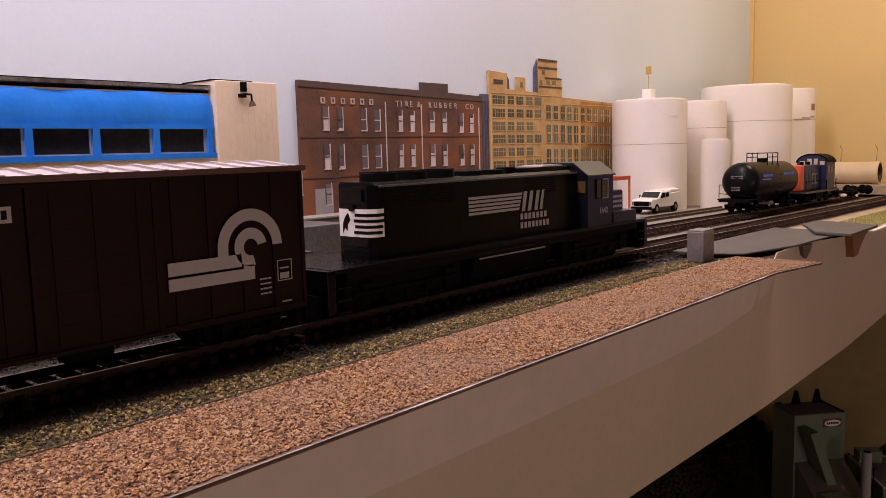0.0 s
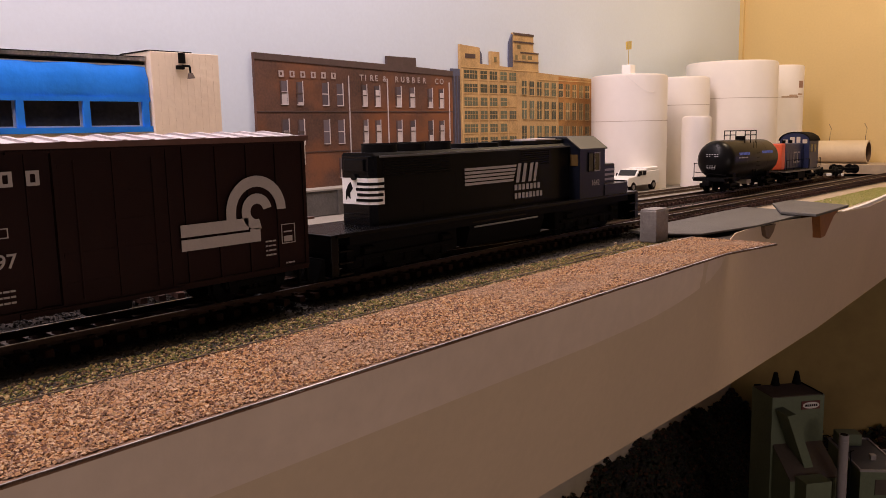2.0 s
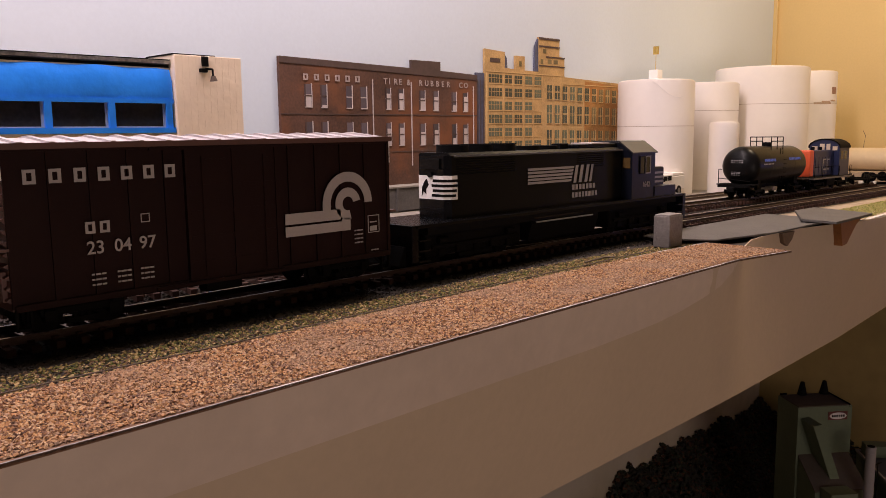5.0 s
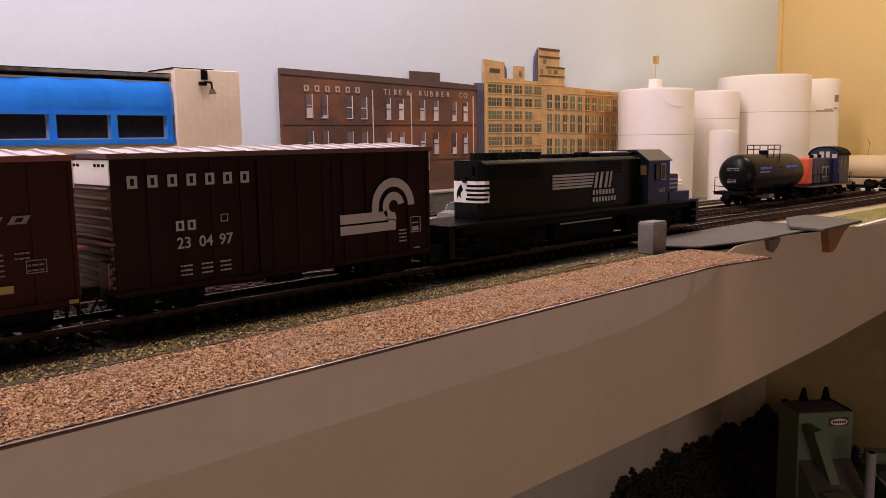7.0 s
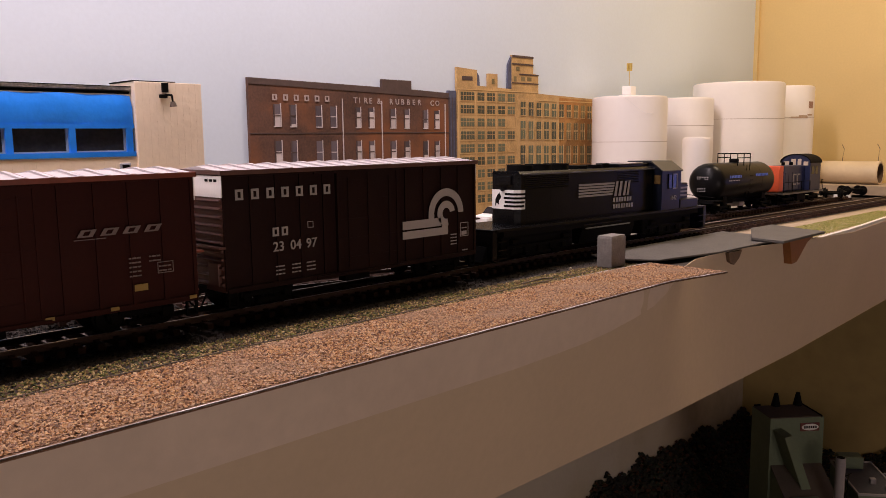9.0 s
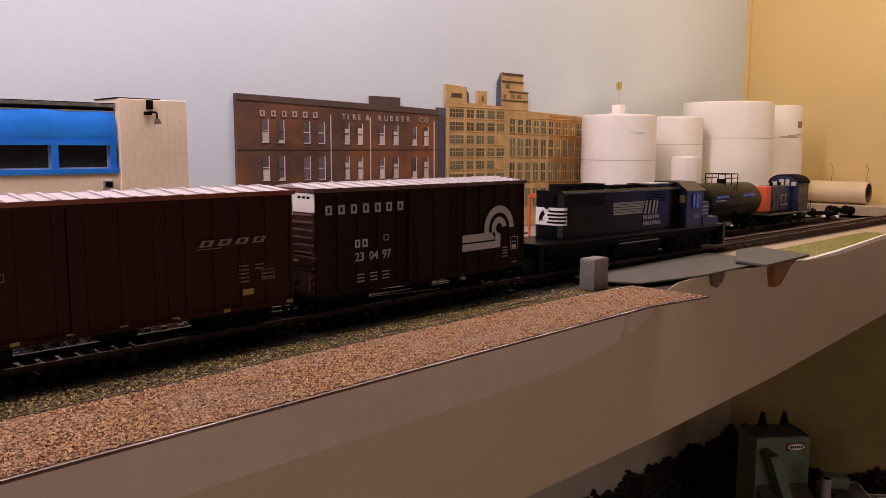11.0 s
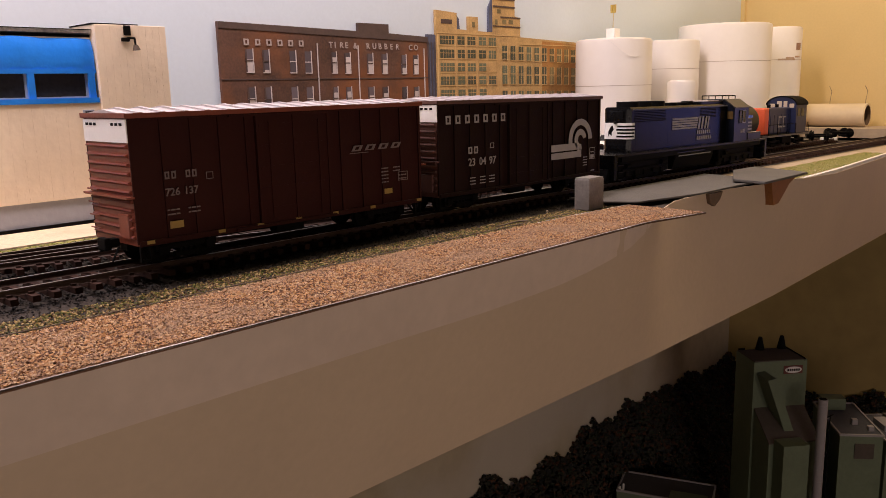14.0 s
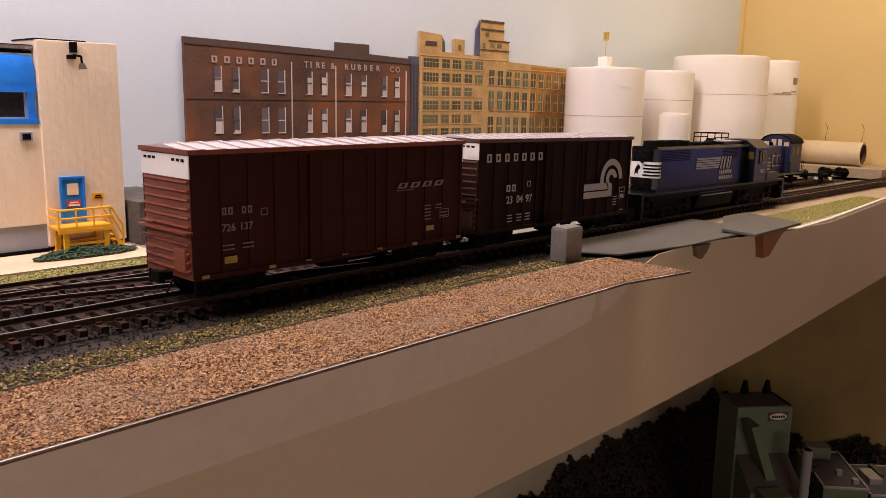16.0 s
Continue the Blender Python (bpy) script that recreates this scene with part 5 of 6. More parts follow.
# ---- pickup truck ----
def pickup():
    t = thing("pickup_truck", "white pickup truck with covered bed parked by tanks", "truck", pose(-0.3960, 0.8020, drop(0.80), 0, 0, 0))
    W = 0.0112
    side = [(-0.034, 0.006), (-0.034, 0.0132), (-0.0315, 0.0150), (-0.0165, 0.0160), (-0.0105, 0.0222), (0.0060, 0.0222), (0.0075, 0.0200), (0.0340, 0.0205), (0.0345, 0.006)]
    bm = prism(side, "x", -W, W)
    bmesh.ops.bevel(bm, geom=[e for e in bm.edges], offset=0.0006, segments=1, affect="EDGES")
    body = part("body", bm, WHITE, t)
    part("bed_cover", add_box(bmesh.new(), -W + 0.0004, W - 0.0004, 0.0085, 0.0335, 0.0200, 0.0235, 0.0010), WHITE, t)
    part("grille", boxes((-0.0085, 0.0085, -0.0348, -0.0338, 0.0085, 0.0132, 0.0003)), BLACKM, t)
    part("bumper", boxes((-W - 0.0003, W + 0.0003, -0.0360, -0.0336, 0.0048, 0.0078, 0.0005)), BLACKM, t)
    for sx in (-1, 1):
        part("headlight", boxes((min(sx * 0.0085, sx * 0.0108), max(sx * 0.0085, sx * 0.0108), -0.0346, -0.0338, 0.0095, 0.0130)), SILVER, t)
        x0, x1 = sorted((sx * (W - 0.0002), sx * (W + 0.0003)))
        part("side_window", boxes((x0, x1, -0.0110, -0.0035, 0.0162, 0.0208)), CAB_GLASS, t)
        part("side_window", boxes((x0, x1, -0.0022, 0.0050, 0.0162, 0.0208)), CAB_GLASS, t)
        part("mirror", boxes(tuple(sorted((sx * W, sx * (W + 0.0022)))) + (-0.0135, -0.0120, 0.0155, 0.0185)), BLACKM, t)
        for y in (-0.0220, 0.0215):
            w = part("wheel", rods(0.0050, ((sx * (W - 0.0035), y, 0.0050), (sx * (W + 0.0003), y, 0.0050)), seg=20), BLACKM, t, smooth=True)
            part("hub", rods(0.0026, ((sx * (W + 0.0002), y, 0.0050), (sx * (W + 0.0006), y, 0.0050)), seg=14), SILVER, w)
    bm = prism([(-0.0163, 0.0162), (-0.0108, 0.0218), (-0.0113, 0.0220), (-0.0168, 0.0164)], "x", -0.0095, 0.0095)
    part("windshield", bm, CAB_GLASS, t)
    return t


pickup()
g = thing("gantry_frame", "red-orange steel loading frame beside the yard track", "gantry", pose(-0.3900, 0.700, drop(0.70)))
for x in (-0.012, 0.012):
    for y in (-0.045, 0.008):
        part("leg", boxes((x - 0.0008, x + 0.0008, y - 0.0008, y + 0.0008, 0, 0.0400)), REDFRAME, g)
    part("side_beam", boxes((x - 0.0008, x + 0.0008, -0.046, 0.009, 0.0375, 0.0410)), REDFRAME, g)
part("cross_beam", boxes((-0.012, 0.012, 0.0072, 0.0088, 0.0380, 0.0405), (-0.012, 0.012, -0.0458, -0.0442, 0.0380, 0.0405)), REDFRAME, g)
part("panel", boxes((0.0075, 0.0088, -0.045, -0.020, 0.0180, 0.0375)), REDFRAME, g)


def sedan(x, y, rz, col, label):
    t = thing("parked_car", label, "car", pose(x, y, drop(y), 0, 0, rz))
    side = [(-0.026, 0.004), (-0.026, 0.0090), (-0.012, 0.0105), (-0.006, 0.0158), (0.011, 0.0160), (0.018, 0.0108), (0.0265, 0.0100), (0.0265, 0.004)]
    bm = prism(side, "x", -0.0098, 0.0098)
    bmesh.ops.bevel(bm, geom=[e for e in bm.edges], offset=0.0010, segments=2, affect="EDGES")
    part("body", bm, col, t, smooth=True)
    for sx in (-1, 1):
        x0, x1 = sorted((sx * 0.0096, sx * 0.0100))
        part("side_window", prism([(-0.0100, 0.0108), (-0.0055, 0.0150), (0.0105, 0.0150), (0.0150, 0.0112)], "x", x0, x1), CAB_GLASS, t)
        for yy in (-0.0165, 0.0170):
            part("wheel", rods(0.0037, ((sx * 0.0070, yy, 0.0037), (sx * 0.0100, yy, 0.0037)), seg=18), BLACKM, t)
    part("windshield", prism([(-0.0122, 0.0108), (-0.0062, 0.0157), (-0.0066, 0.0160), (-0.0128, 0.0110)], "x", -0.0080, 0.0080), CAB_GLASS, t)
    return t


sedan(-0.405, 0.510, 20, SILVER, "silver-grey parked car in front of brick warehouse")
sedan(-0.395, 0.585, 0, WHITE, "white parked car in the paved yard")
# ---- beige building with the blue band ----
def beige_building():
    b = thing("industrial_building", "beige building flat with blue band and dark windows", "building")
    X, Y0, YS, Y1, T = -0.3890, -0.06, 0.2590, 0.3005, 0.1075
    part("wall", boxes((X - 0.030, X, Y0, YS, 0.0140, 0.0655), (X - 0.030, X - 0.004, Y0, YS, 0.0655, 0.1005)), BEIGE, b)
    part("side_panel", boxes((X - 0.030, X + 0.0015, YS, Y1, 0.0020, T, 0.0003)), BEIGE, b, "tall plain beige end panel")
    for i in range(10):
        y = YS + 0.0003 + i * 0.00412
        part("siding_board", boxes((X + 0.0015, X + 0.00157, y, y + 0.0040, 0.0022, T - 0.0004)), BEIGE, b)
    y = Y0
    while y < YS - 0.006:
        part("siding_board", boxes((X, X + 0.00007, y, y + 0.0058, 0.0142, 0.0653)), BEIGE, b)
        y += 0.0060
    part("plinth", boxes((X - 0.028, X - 0.0008, Y0, YS, -0.0010, 0.0140)), GREYBASE, b, "blue-grey plinth")
    # Black strip that paints the shade along the plinth's foot.
    part("plinth_shadow_gap", boxes((X - 0.028, X + 0.0006, Y0, YS, -0.0012, 0.0012)), BLACKM, b)
    # blue band, a little warped
    bm = bmesh.new()
    rows = []
    for i in range(40):
        y = Y0 + (YS - 0.0008 - Y0) * i / 39
        wob = 0.0006 * math.sin(i * 1.7) + 0.0004 * math.sin(i * 0.6)
        rows.append([bm.verts.new((X - 0.004 + dx, y, z)) for dx, z in ((0.0, 0.0835), (0.0030, 0.0835), (0.0036 + wob, 0.0930), (0.0010 + wob, 0.0998 + wob * 0.5), (0.0, 0.0998 + wob * 0.5))])
    for a, c in zip(rows, rows[1:]):
        for k in range(5):
            a2 = (k + 1) % 5
            bm.faces.new((a[k], a[a2], c[a2], c[k]))
    bm.faces.new(rows[0])
    bm.faces.new(list(reversed(rows[-1])))
    bmesh.ops.recalc_face_normals(bm, faces=bm.faces)
    part("blue_band", bm, BLUE, b, "bright blue painted wavy band", smooth=True)
    part("window_rail", boxes((X - 0.004, X - 0.0005, Y0, YS - 0.0006, 0.0812, 0.0835), (X - 0.004, X + 0.0006, Y0, YS - 0.0006, 0.0655, 0.0683)), BLUE, b, "blue window frame rail")
    y = 0.2540
    for i in range(9):
        w = part("window", boxes((X - 0.0038, X - 0.0030, y - 0.0285, y, 0.0683, 0.0812)), WINDOWDARK, b)
        part("window_post", boxes((X - 0.004, X - 0.0004, y, y + 0.0034, 0.0683, 0.0812)), BLUE, w)
        part("lining", boxes((X - 0.0030, X - 0.0022, y - 0.0285, y, 0.0683, 0.0690), (X - 0.0030, X - 0.0022, y - 0.0012, y, 0.0690, 0.0812)), GREYBASE, w)
        y -= 0.0319
    part("soffit", boxes((X - 0.022, X - 0.0042, Y0, YS - 0.0005, 0.0998, 0.1020)), BLACKM, b)
    part("roof_board", boxes((X - 0.030, X - 0.003, Y0, YS - 0.0004, 0.1026, 0.1044)), mat("black_and_white_roof_edge", (0.62, 0.60, 0.58), 0.7, 0.5, 150, 0.2, stain=(0.05, 0.045, 0.04), stain_amt=0.9), b, "worn black and white roof edge")
    part("roof_cap", boxes((X - 0.030, X - 0.002, Y0, YS - 0.0004, 0.1044, 0.1048), (X - 0.030, X + 0.0004, YS - 0.0004, Y1 - 0.016, T, T + 0.0007)), BLACKM, b)
    part("edge_strip", boxes((X - 0.032, X - 0.002, Y1, Y1 + 0.0008, 0.0020, T - 0.010)), BLACKM, b)
    lamp = part("wall_lamp", boxes((X + 0.0015, X + 0.0030, 0.2752, 0.2788, 0.1018, 0.1072), (X + 0.0015, X + 0.0040, 0.2735, 0.2775, 0.0985, 0.1005)), BLACKM, b, "black wall lamp on a bracket")
    part("lamp_arm", rods(0.0006, ((X + 0.003, 0.2765, 0.1005), (X + 0.0065, 0.2790, 0.1000)), ((X + 0.0065, 0.2790, 0.1000), (X + 0.0060, 0.2795, 0.0960))), BLACKM, lamp)
    part("lamp_head", cyl((X + 0.006, 0.2795, 0.0965), (X + 0.006, 0.2798, 0.0935), 0.0012, 0.0022), mat("brown_lamp_head", (0.08, 0.05, 0.035), 0.5, 0.1, 200, 0), lamp)
    v = part("vent", boxes((X, X + 0.0012, 0.2485, 0.2545, 0.0570, 0.0617, 0.0003)), GREYBASE, b)
    # Black plate that paints the shade inside the vent.
    part("vent_opening", boxes((X + 0.0012, X + 0.0015, 0.2495, 0.2535, 0.0578, 0.0609)), BLACKM, v)
    d = part("door", boxes((X + 0.0015, X + 0.0022, 0.2665, 0.2775, 0.0140, 0.0372)), BLUE, b, "blue door with a small window")
    part("door_frame", boxes((X + 0.0015, X + 0.0030, 0.2655, 0.2665, 0.0140, 0.0382), (X + 0.0015, X + 0.0030, 0.2775, 0.2785, 0.0140, 0.0382), (X + 0.0015, X + 0.0030, 0.2665, 0.2775, 0.0372, 0.0382)), BLUE, d)
    part("door_pane", boxes((X + 0.0022, X + 0.0026, 0.2692, 0.2750, 0.0285, 0.0345)), BEIGE, d)
    part("door_sign", boxes((X + 0.0022, X + 0.0027, 0.2688, 0.2758, 0.0222, 0.0255)), REDSIGN, d, "small red sign with white bars")
    part("sign_bars", boxes((X + 0.0027, X + 0.0029, 0.2695, 0.2751, 0.0226, 0.0236), (X + 0.0027, X + 0.0029, 0.2702, 0.2744, 0.0241, 0.0248)), WHITE, d)
    s = part("warning_sign", boxes((X + 0.0015, X + 0.0020, 0.2825, 0.2885, 0.0250, 0.0285)), YELLOW, b, "small yellow sign with dark bars")
    part("sign_bars", boxes((X + 0.0020, X + 0.0022, 0.2833, 0.2877, 0.0258, 0.0263), (X + 0.0020, X + 0.0022, 0.2840, 0.2870, 0.0268, 0.0275)), BLACKM, s)
    return X


BX = beige_building()


def stair():
    X = BX + 0.0020
    t = thing("loading_platform", "bright yellow steel platform with rails and steps", "platform")
    Z, A, B, E = 0.0118, 0.2585, 0.2865, 0.2925
    part("deck", boxes((X, X + 0.013, A, B, Z, Z + 0.0016, 0.0003)), YELLOW, t)
    part("deck_skirt", boxes((X + 0.0125, X + 0.0133, A, B, Z - 0.0016, Z)), YELLOW, t)
    for x in (X + 0.001, X + 0.012):
        for y in (A + 0.0040, B - 0.0030):
            part("leg", boxes((x - 0.0010, x + 0.0010, y - 0.0013, y + 0.0013, -0.0006, Z)), YELLOW, t)
            part("foot", boxes((x - 0.0014, x + 0.0014, y - 0.0017, y + 0.0017, -0.0006, 0.0006)), YELLOW, t)
        part("brace", boxes((x - 0.0005, x + 0.0005, A + 0.004, B - 0.003, 0.0035, 0.0048)), YELLOW, t)
    h = Z + 0.0105
    for k in range(4):
        y = A + 0.0004 + k * (B - A - 0.0008) / 3
        part("rail_post", rods(0.00055, ((X + 0.0126, y, Z), (X + 0.0126, y, h))), YELLOW, t)
    for z in (h, Z + 0.0060):
        part("hand_rail", rods(0.0006, ((X + 0.0126, A, z), (X + 0.0126, B, z)), ((X + 0.0126, A + 0.0004, z), (X, A + 0.0004, z))), YELLOW, t)
    for x in (X + 0.0005, X + 0.0126):
        part("stair_rail", rods(0.0006, ((x, B, h), (x, E, 0.0120)), ((x, E, 0.0120), (x, E, 0.0)), ((x, B, Z + 0.006), (x, E, 0.0065))), YELLOW, t)
    for k in range(3):
        y = B + 0.0010 + k * 0.0018
        part("step", boxes((X + 0.001, X + 0.012, y - 0.0009, y + 0.0011, Z - 0.0030 - k * 0.0032, Z - 0.0022 - k * 0.0032)), YELLOW, t)
    part("stringer", prism([(B, Z), (B, Z - 0.0025), (E - 0.0016, -0.0004), (E, -0.0004), (E, 0.0010)], "x", X + 0.0118, X + 0.0128), YELLOW, t)


stair()
n = 900
ang, rr = rng.uniform(0, 6.28, n), np.sqrt(rng.random(n))
p = np.stack([-0.3655 + 0.0065 * rr * np.cos(ang), 0.2690 + 0.0265 * rr * np.sin(ang), 0.0005 + rng.random(n) * 0.0042 * (1 - rr ** 2)], -1)
granules("low_bush", p, rng.uniform(0.0007, 0.0013, n), BUSH, "low dark green bush below the yellow platform", "bush")

w = thing("concrete_wall", "weathered dark grey concrete block wall beside the building", "wall")
part("block", boxes((-0.4480, -0.3740, 0.3022, 0.3380, -0.0006, 0.0235, 0.0006)), CONCRETE, w)
w = thing("retaining_wall", "weathered grey concrete retaining wall below brick warehouse", "wall")
part("face", boxes((-0.4830, -0.4620, 0.3700, 0.6200, -0.0006, 0.0185, 0.0005)), CONCRETE, w)
part("coping", boxes((-0.4830, -0.4612, 0.3700, 0.6200, 0.0185, 0.0200, 0.0003)), PAVE, w)
for y in (0.38, 0.412, 0.45, 0.49, 0.53, 0.57, 0.61):
    part("pilaster", boxes((-0.4620, -0.4608, y, y + 0.0025, -0.0006, 0.0185)), CONCRETE, w)


# ---- card building flats on the backdrop ----
XF = -0.4815
def window_unit(b, y0, y1, z0, z1, pane, frame=None, blind=0.0, x=XF, t=0.0007, mull=None):
    w = part("window", boxes((x, x + 0.0002, y0, y1, z0, z1)), pane, b)
    if frame:
        part("window_frame", boxes((x, x + 0.0006, y1, y1 + t, z0 - t, z1 + t), (x, x + 0.0006, y0, y1, z0 - t, z0), (x, x + 0.0004, y0, y1, (z0 + z1) / 2 - t / 2, (z0 + z1) / 2 + t / 2)), frame, w)
    if mull:
        n = max(2, round((y1 - y0) / 0.0042))
        bars = [(x, x + 0.0003, y0 + (y1 - y0) * q / n - 0.0002, y0 + (y1 - y0) * q / n + 0.0002, z0, z1) for q in range(1, n)]
        part("glazing_bar", boxes(*bars, (x, x + 0.0003, y0, y1, z0 + (z1 - z0) * 0.55, z0 + (z1 - z0) * 0.55 + 0.0005)), mull, w)
    if blind:
        part("blind", boxes((x + 0.0002, x + 0.0003, y0 + 0.0004, y1 - 0.0002, z0, z0 + (z1 - z0) * blind)), PALEBLIND, w)
        part("meeting_rail", boxes((x + 0.0003, x + 0.0006, y0, y1, (z0 + z1) / 2 - 0.0005, (z0 + z1) / 2 + 0.0004), (x + 0.0003, x + 0.0005, y0, y0 + 0.0010, z0, z1)), BRICKTRIM, w)


def brick_warehouse():
    b = thing("brick_warehouse", "dark red brick warehouse flat with paired pale windows", "building")
    Y0, Y1, Z0 = 0.3930, 0.6130, 0.0195
    bm = prism([(Y0, Z0), (Y1, Z0), (Y1, 0.1160), (0.565, 0.1177), (Y0, 0.1212)], "x", XF - 0.0028, XF)
    part("wall", bm, BRICK, b)
    part("cornice", prism([(Y0, 0.1165), (Y1, 0.1112), (Y1, 0.1160), (0.565, 0.1177), (Y0, 0.1212)], "x", XF, XF + 0.0005), BRICKTRIM, b)
    part("roof_house", boxes((XF - 0.0028, XF - 0.0005, 0.5290, 0.5650, 0.1165, 0.1255)), BRICKTRIM, b, "grey roof house")
    part("shaded_side", boxes((XF - 0.0028, XF - 0.0006, Y1, 0.6245, Z0, 0.1185)), BLUESHADE, b, "blue-grey shaded side strip")
    part("side_stripes", boxes(*[(XF - 0.0006, XF - 0.0003, Y1 + a, Y1 + a + 0.0016, Z0, 0.112) for a in (0.001, 0.005, 0.009)]), DARKPANE, b)
    for i, y in enumerate((0.4835, 0.5275, 0.6075)):
        part("downspout", boxes((XF, XF + 0.0005, y, y + 0.0009, Z0 + 0.016, 0.1075 - i * 0.001)), PALEBLIND, b, "pale downspout")
    pairs = ((0.4140, 0.0088, 0.55), (0.4295, 0.0078, 0.1), (0.4550, 0.0078, 0.0), (0.4700, 0.0082, 0.0), (0.4972, 0.0072, 0.75), (0.5115, 0.0080, 0.80), (0.5365, 0.0088, 0.6), (0.5535, 0.0086, 0.7), (0.5775, 0.0080, 0.3), (0.5925, 0.0082, 0.8))
    for r, (z0, z1) in enumerate(((0.0845, 0.1015), (0.0545, 0.0730), (0.0270, 0.0430))):
        for k, (y, w, bl) in enumerate(pairs):
            if r == 2 and k % 3:
                continue
            window_unit(b, y + w * 0.12, y + w * 0.85, z0 - 0.0006 * k / 3, z1 - 0.0008 * k / 3, DARKPANE, PALEBLIND, bl if r < 2 else 0.4)
    part("sill_course", boxes((XF, XF + 0.0004, Y0, Y1, 0.0785, 0.0793), (XF, XF + 0.0004, Y0, Y1, 0.0475, 0.0482)), BRICKTRIM, b)
    # faded roof lettering, plain bars
    faded = mat("faded_paint", (0.36, 0.29, 0.27), 0.6, 0.4, 400, 0)
    for a, e, word in ((0.4140, 0.4700, ""), (0.4960, 0.5190, "TIRE"), (0.5225, 0.5265, "&"), (0.5370, 0.5790, "RUBBER"), (0.5880, 0.6010, "CO")):
        z = 0.1043 - a * 0.004 + 0.0018
        if word:
            for i, ch in enumerate(word):
                text_part("letter", ch, 0.0068, Matrix.Translation((XF + 0.0005, a + i * (e - a) / len(word), z)) @ pose(0, 0, 0, 90, 0, 90), faded, b, bold=0.00012)
        else:
            letters(b, a, e, z, z + 0.0048, 6, XF + 0.0005, faded, gap=0.55)
    part("pasted_panel", boxes((XF, XF + 0.0004, Y0 + 0.012, Y0 + 0.030, Z0, Z0 + 0.020)), CARDSIDE, b, "grey patch")


brick_warehouse()


def tan_factory():
    b = thing("tan_factory", "tan brick factory flat with rows of green-grey windows", "building")
    Z0 = -0.004
    top = [(0.6245, Z0), (0.8690, Z0), (0.8690, 0.1160), (0.7520, 0.1195), (0.7520, 0.1390), (0.7430, 0.1400), (0.7430, 0.1560), (0.7080, 0.1575), (0.7080, 0.1230), (0.6850, 0.1235), (0.6850, 0.1370), (0.6710, 0.1370), (0.6710, 0.1240), (0.6540, 0.1245), (0.6540, 0.1395), (0.6250, 0.1410)]
    part("wall", prism(top, "x", XF - 0.0028, XF), TANBRICK, b)
    part("rust_bay", prism([(0.7900, Z0), (0.8688, Z0), (0.8688, 0.1135), (0.7900, 0.1165)], "x", XF, XF + 0.0003), RUSTBRICK, b, "rust-stained brick bay")
    part("tower_side", prism([(0.7020, 0.1235), (0.7080, 0.1235), (0.7080, 0.1560), (0.7030, 0.1480)], "x", XF - 0.0028, XF - 0.0008), BLUESHADE, b, "blue-grey shaded tower side")
    part("chimney_side", prism([(0.6540, 0.1245), (0.6590, 0.1245), (0.6580, 0.1340), (0.6540, 0.1385)], "x", XF - 0.0028, XF - 0.0008), BLUESHADE, b)
    part("tower_crown", boxes((XF, XF + 0.0006, 0.7080, 0.7430, 0.1480, 0.1495), (XF, XF + 0.0006, 0.7200, 0.7520, 0.1380, 0.1392), (XF, XF + 0.0006, 0.7080, 0.7520, 0.1290, 0.1300), (XF, XF + 0.0006, 0.7080, 0.7430, 0.1555, 0.1575)), BRICKTRIM, b)
    for a, e, z0, z1 in ((0.7110, 0.7150, 0.1310, 0.1360), (0.7230, 0.7290, 0.1320, 0.1360), (0.7330, 0.7400, 0.1320, 0.1360), (0.7150, 0.7200, 0.1420, 0.1460), (0.6760, 0.6800, 0.1270, 0.1320), (0.6320, 0.6470, 0.1290, 0.1330)):
        part("tower_window", boxes((XF, XF + 0.0003, a, e, z0, z1)), BRICKTRIM if a < 0.64 else OLIVEPANE, b)
    part("band", boxes((XF, XF + 0.0004, 0.6255, 0.7520, 0.1200, 0.1208), (XF + 0.0003, XF + 0.0006, 0.7520, 0.8690, 0.1120, 0.1128)), TANTRIM, b)
    cols = ((0.6300, 0.6495), (0.6545, 0.6645), (0.6690, 0.6805), (0.6860, 0.6965), (0.7010, 0.7120))
    for r in range(9):
        z1 = 0.1178 - r * 0.01265
        for k, (a, e) in enumerate(cols):
            if k == 4 and r in (2, 4):
                continue
            window_unit(b, a, e, z1 - 0.0078, z1, GREENPANE, mull=TANBRICK)
        part("sill", boxes((XF, XF + 0.0004, 0.6280, 0.7150, z1 - 0.0090, z1 - 0.0083)), TANTRIM, b)
    for y in (0.6270, 0.6520, 0.6668, 0.6832, 0.6988, 0.7140):
        part("pier", boxes((XF, XF + 0.0005, y - 0.0008, y + 0.0008, Z0, 0.1190)), TANTRIM if y < 0.65 else TANBRICK, b)
    y = 0.7220
    k = 0
    while y < 0.862:
        for z0, z1 in ((0.0965, 0.1105), (0.0720, 0.0905), (0.0455, 0.0650), (0.018, 0.0375)):
            zs = (y - 0.72) * 0.02
            window_unit(b, y, y + 0.0078, z0 - zs, z1 - zs, GREENPANE if k < 6 else OLIVEPANE, TANTRIM, t=0.0005, x=XF + 0.0003, mull=TANTRIM)
        y += 0.0136
        k += 1


tan_factory()
w = thing("utility_box", "silver-grey cast metal equipment box beside the track", "equipment box", pose(-0.1935, 0.4475, 0.0, 0, 0, 0))
part("case", add_box(bmesh.new(), -0.0050, 0.0050, -0.0074, 0.0074, -0.0010, 0.0166, 0.0006), SILVER, w)
part("lid", add_box(bmesh.new(), -0.0047, 0.0047, -0.0071, 0.0071, 0.0162, 0.0174, 0.0005), SILVER, w)
part("rivets", rods(0.0005, *[((-0.0030, -0.0074, z), (-0.0030, -0.0078, z)) for z in (0.004, 0.007, 0.010, 0.013)]), SILVER, w)
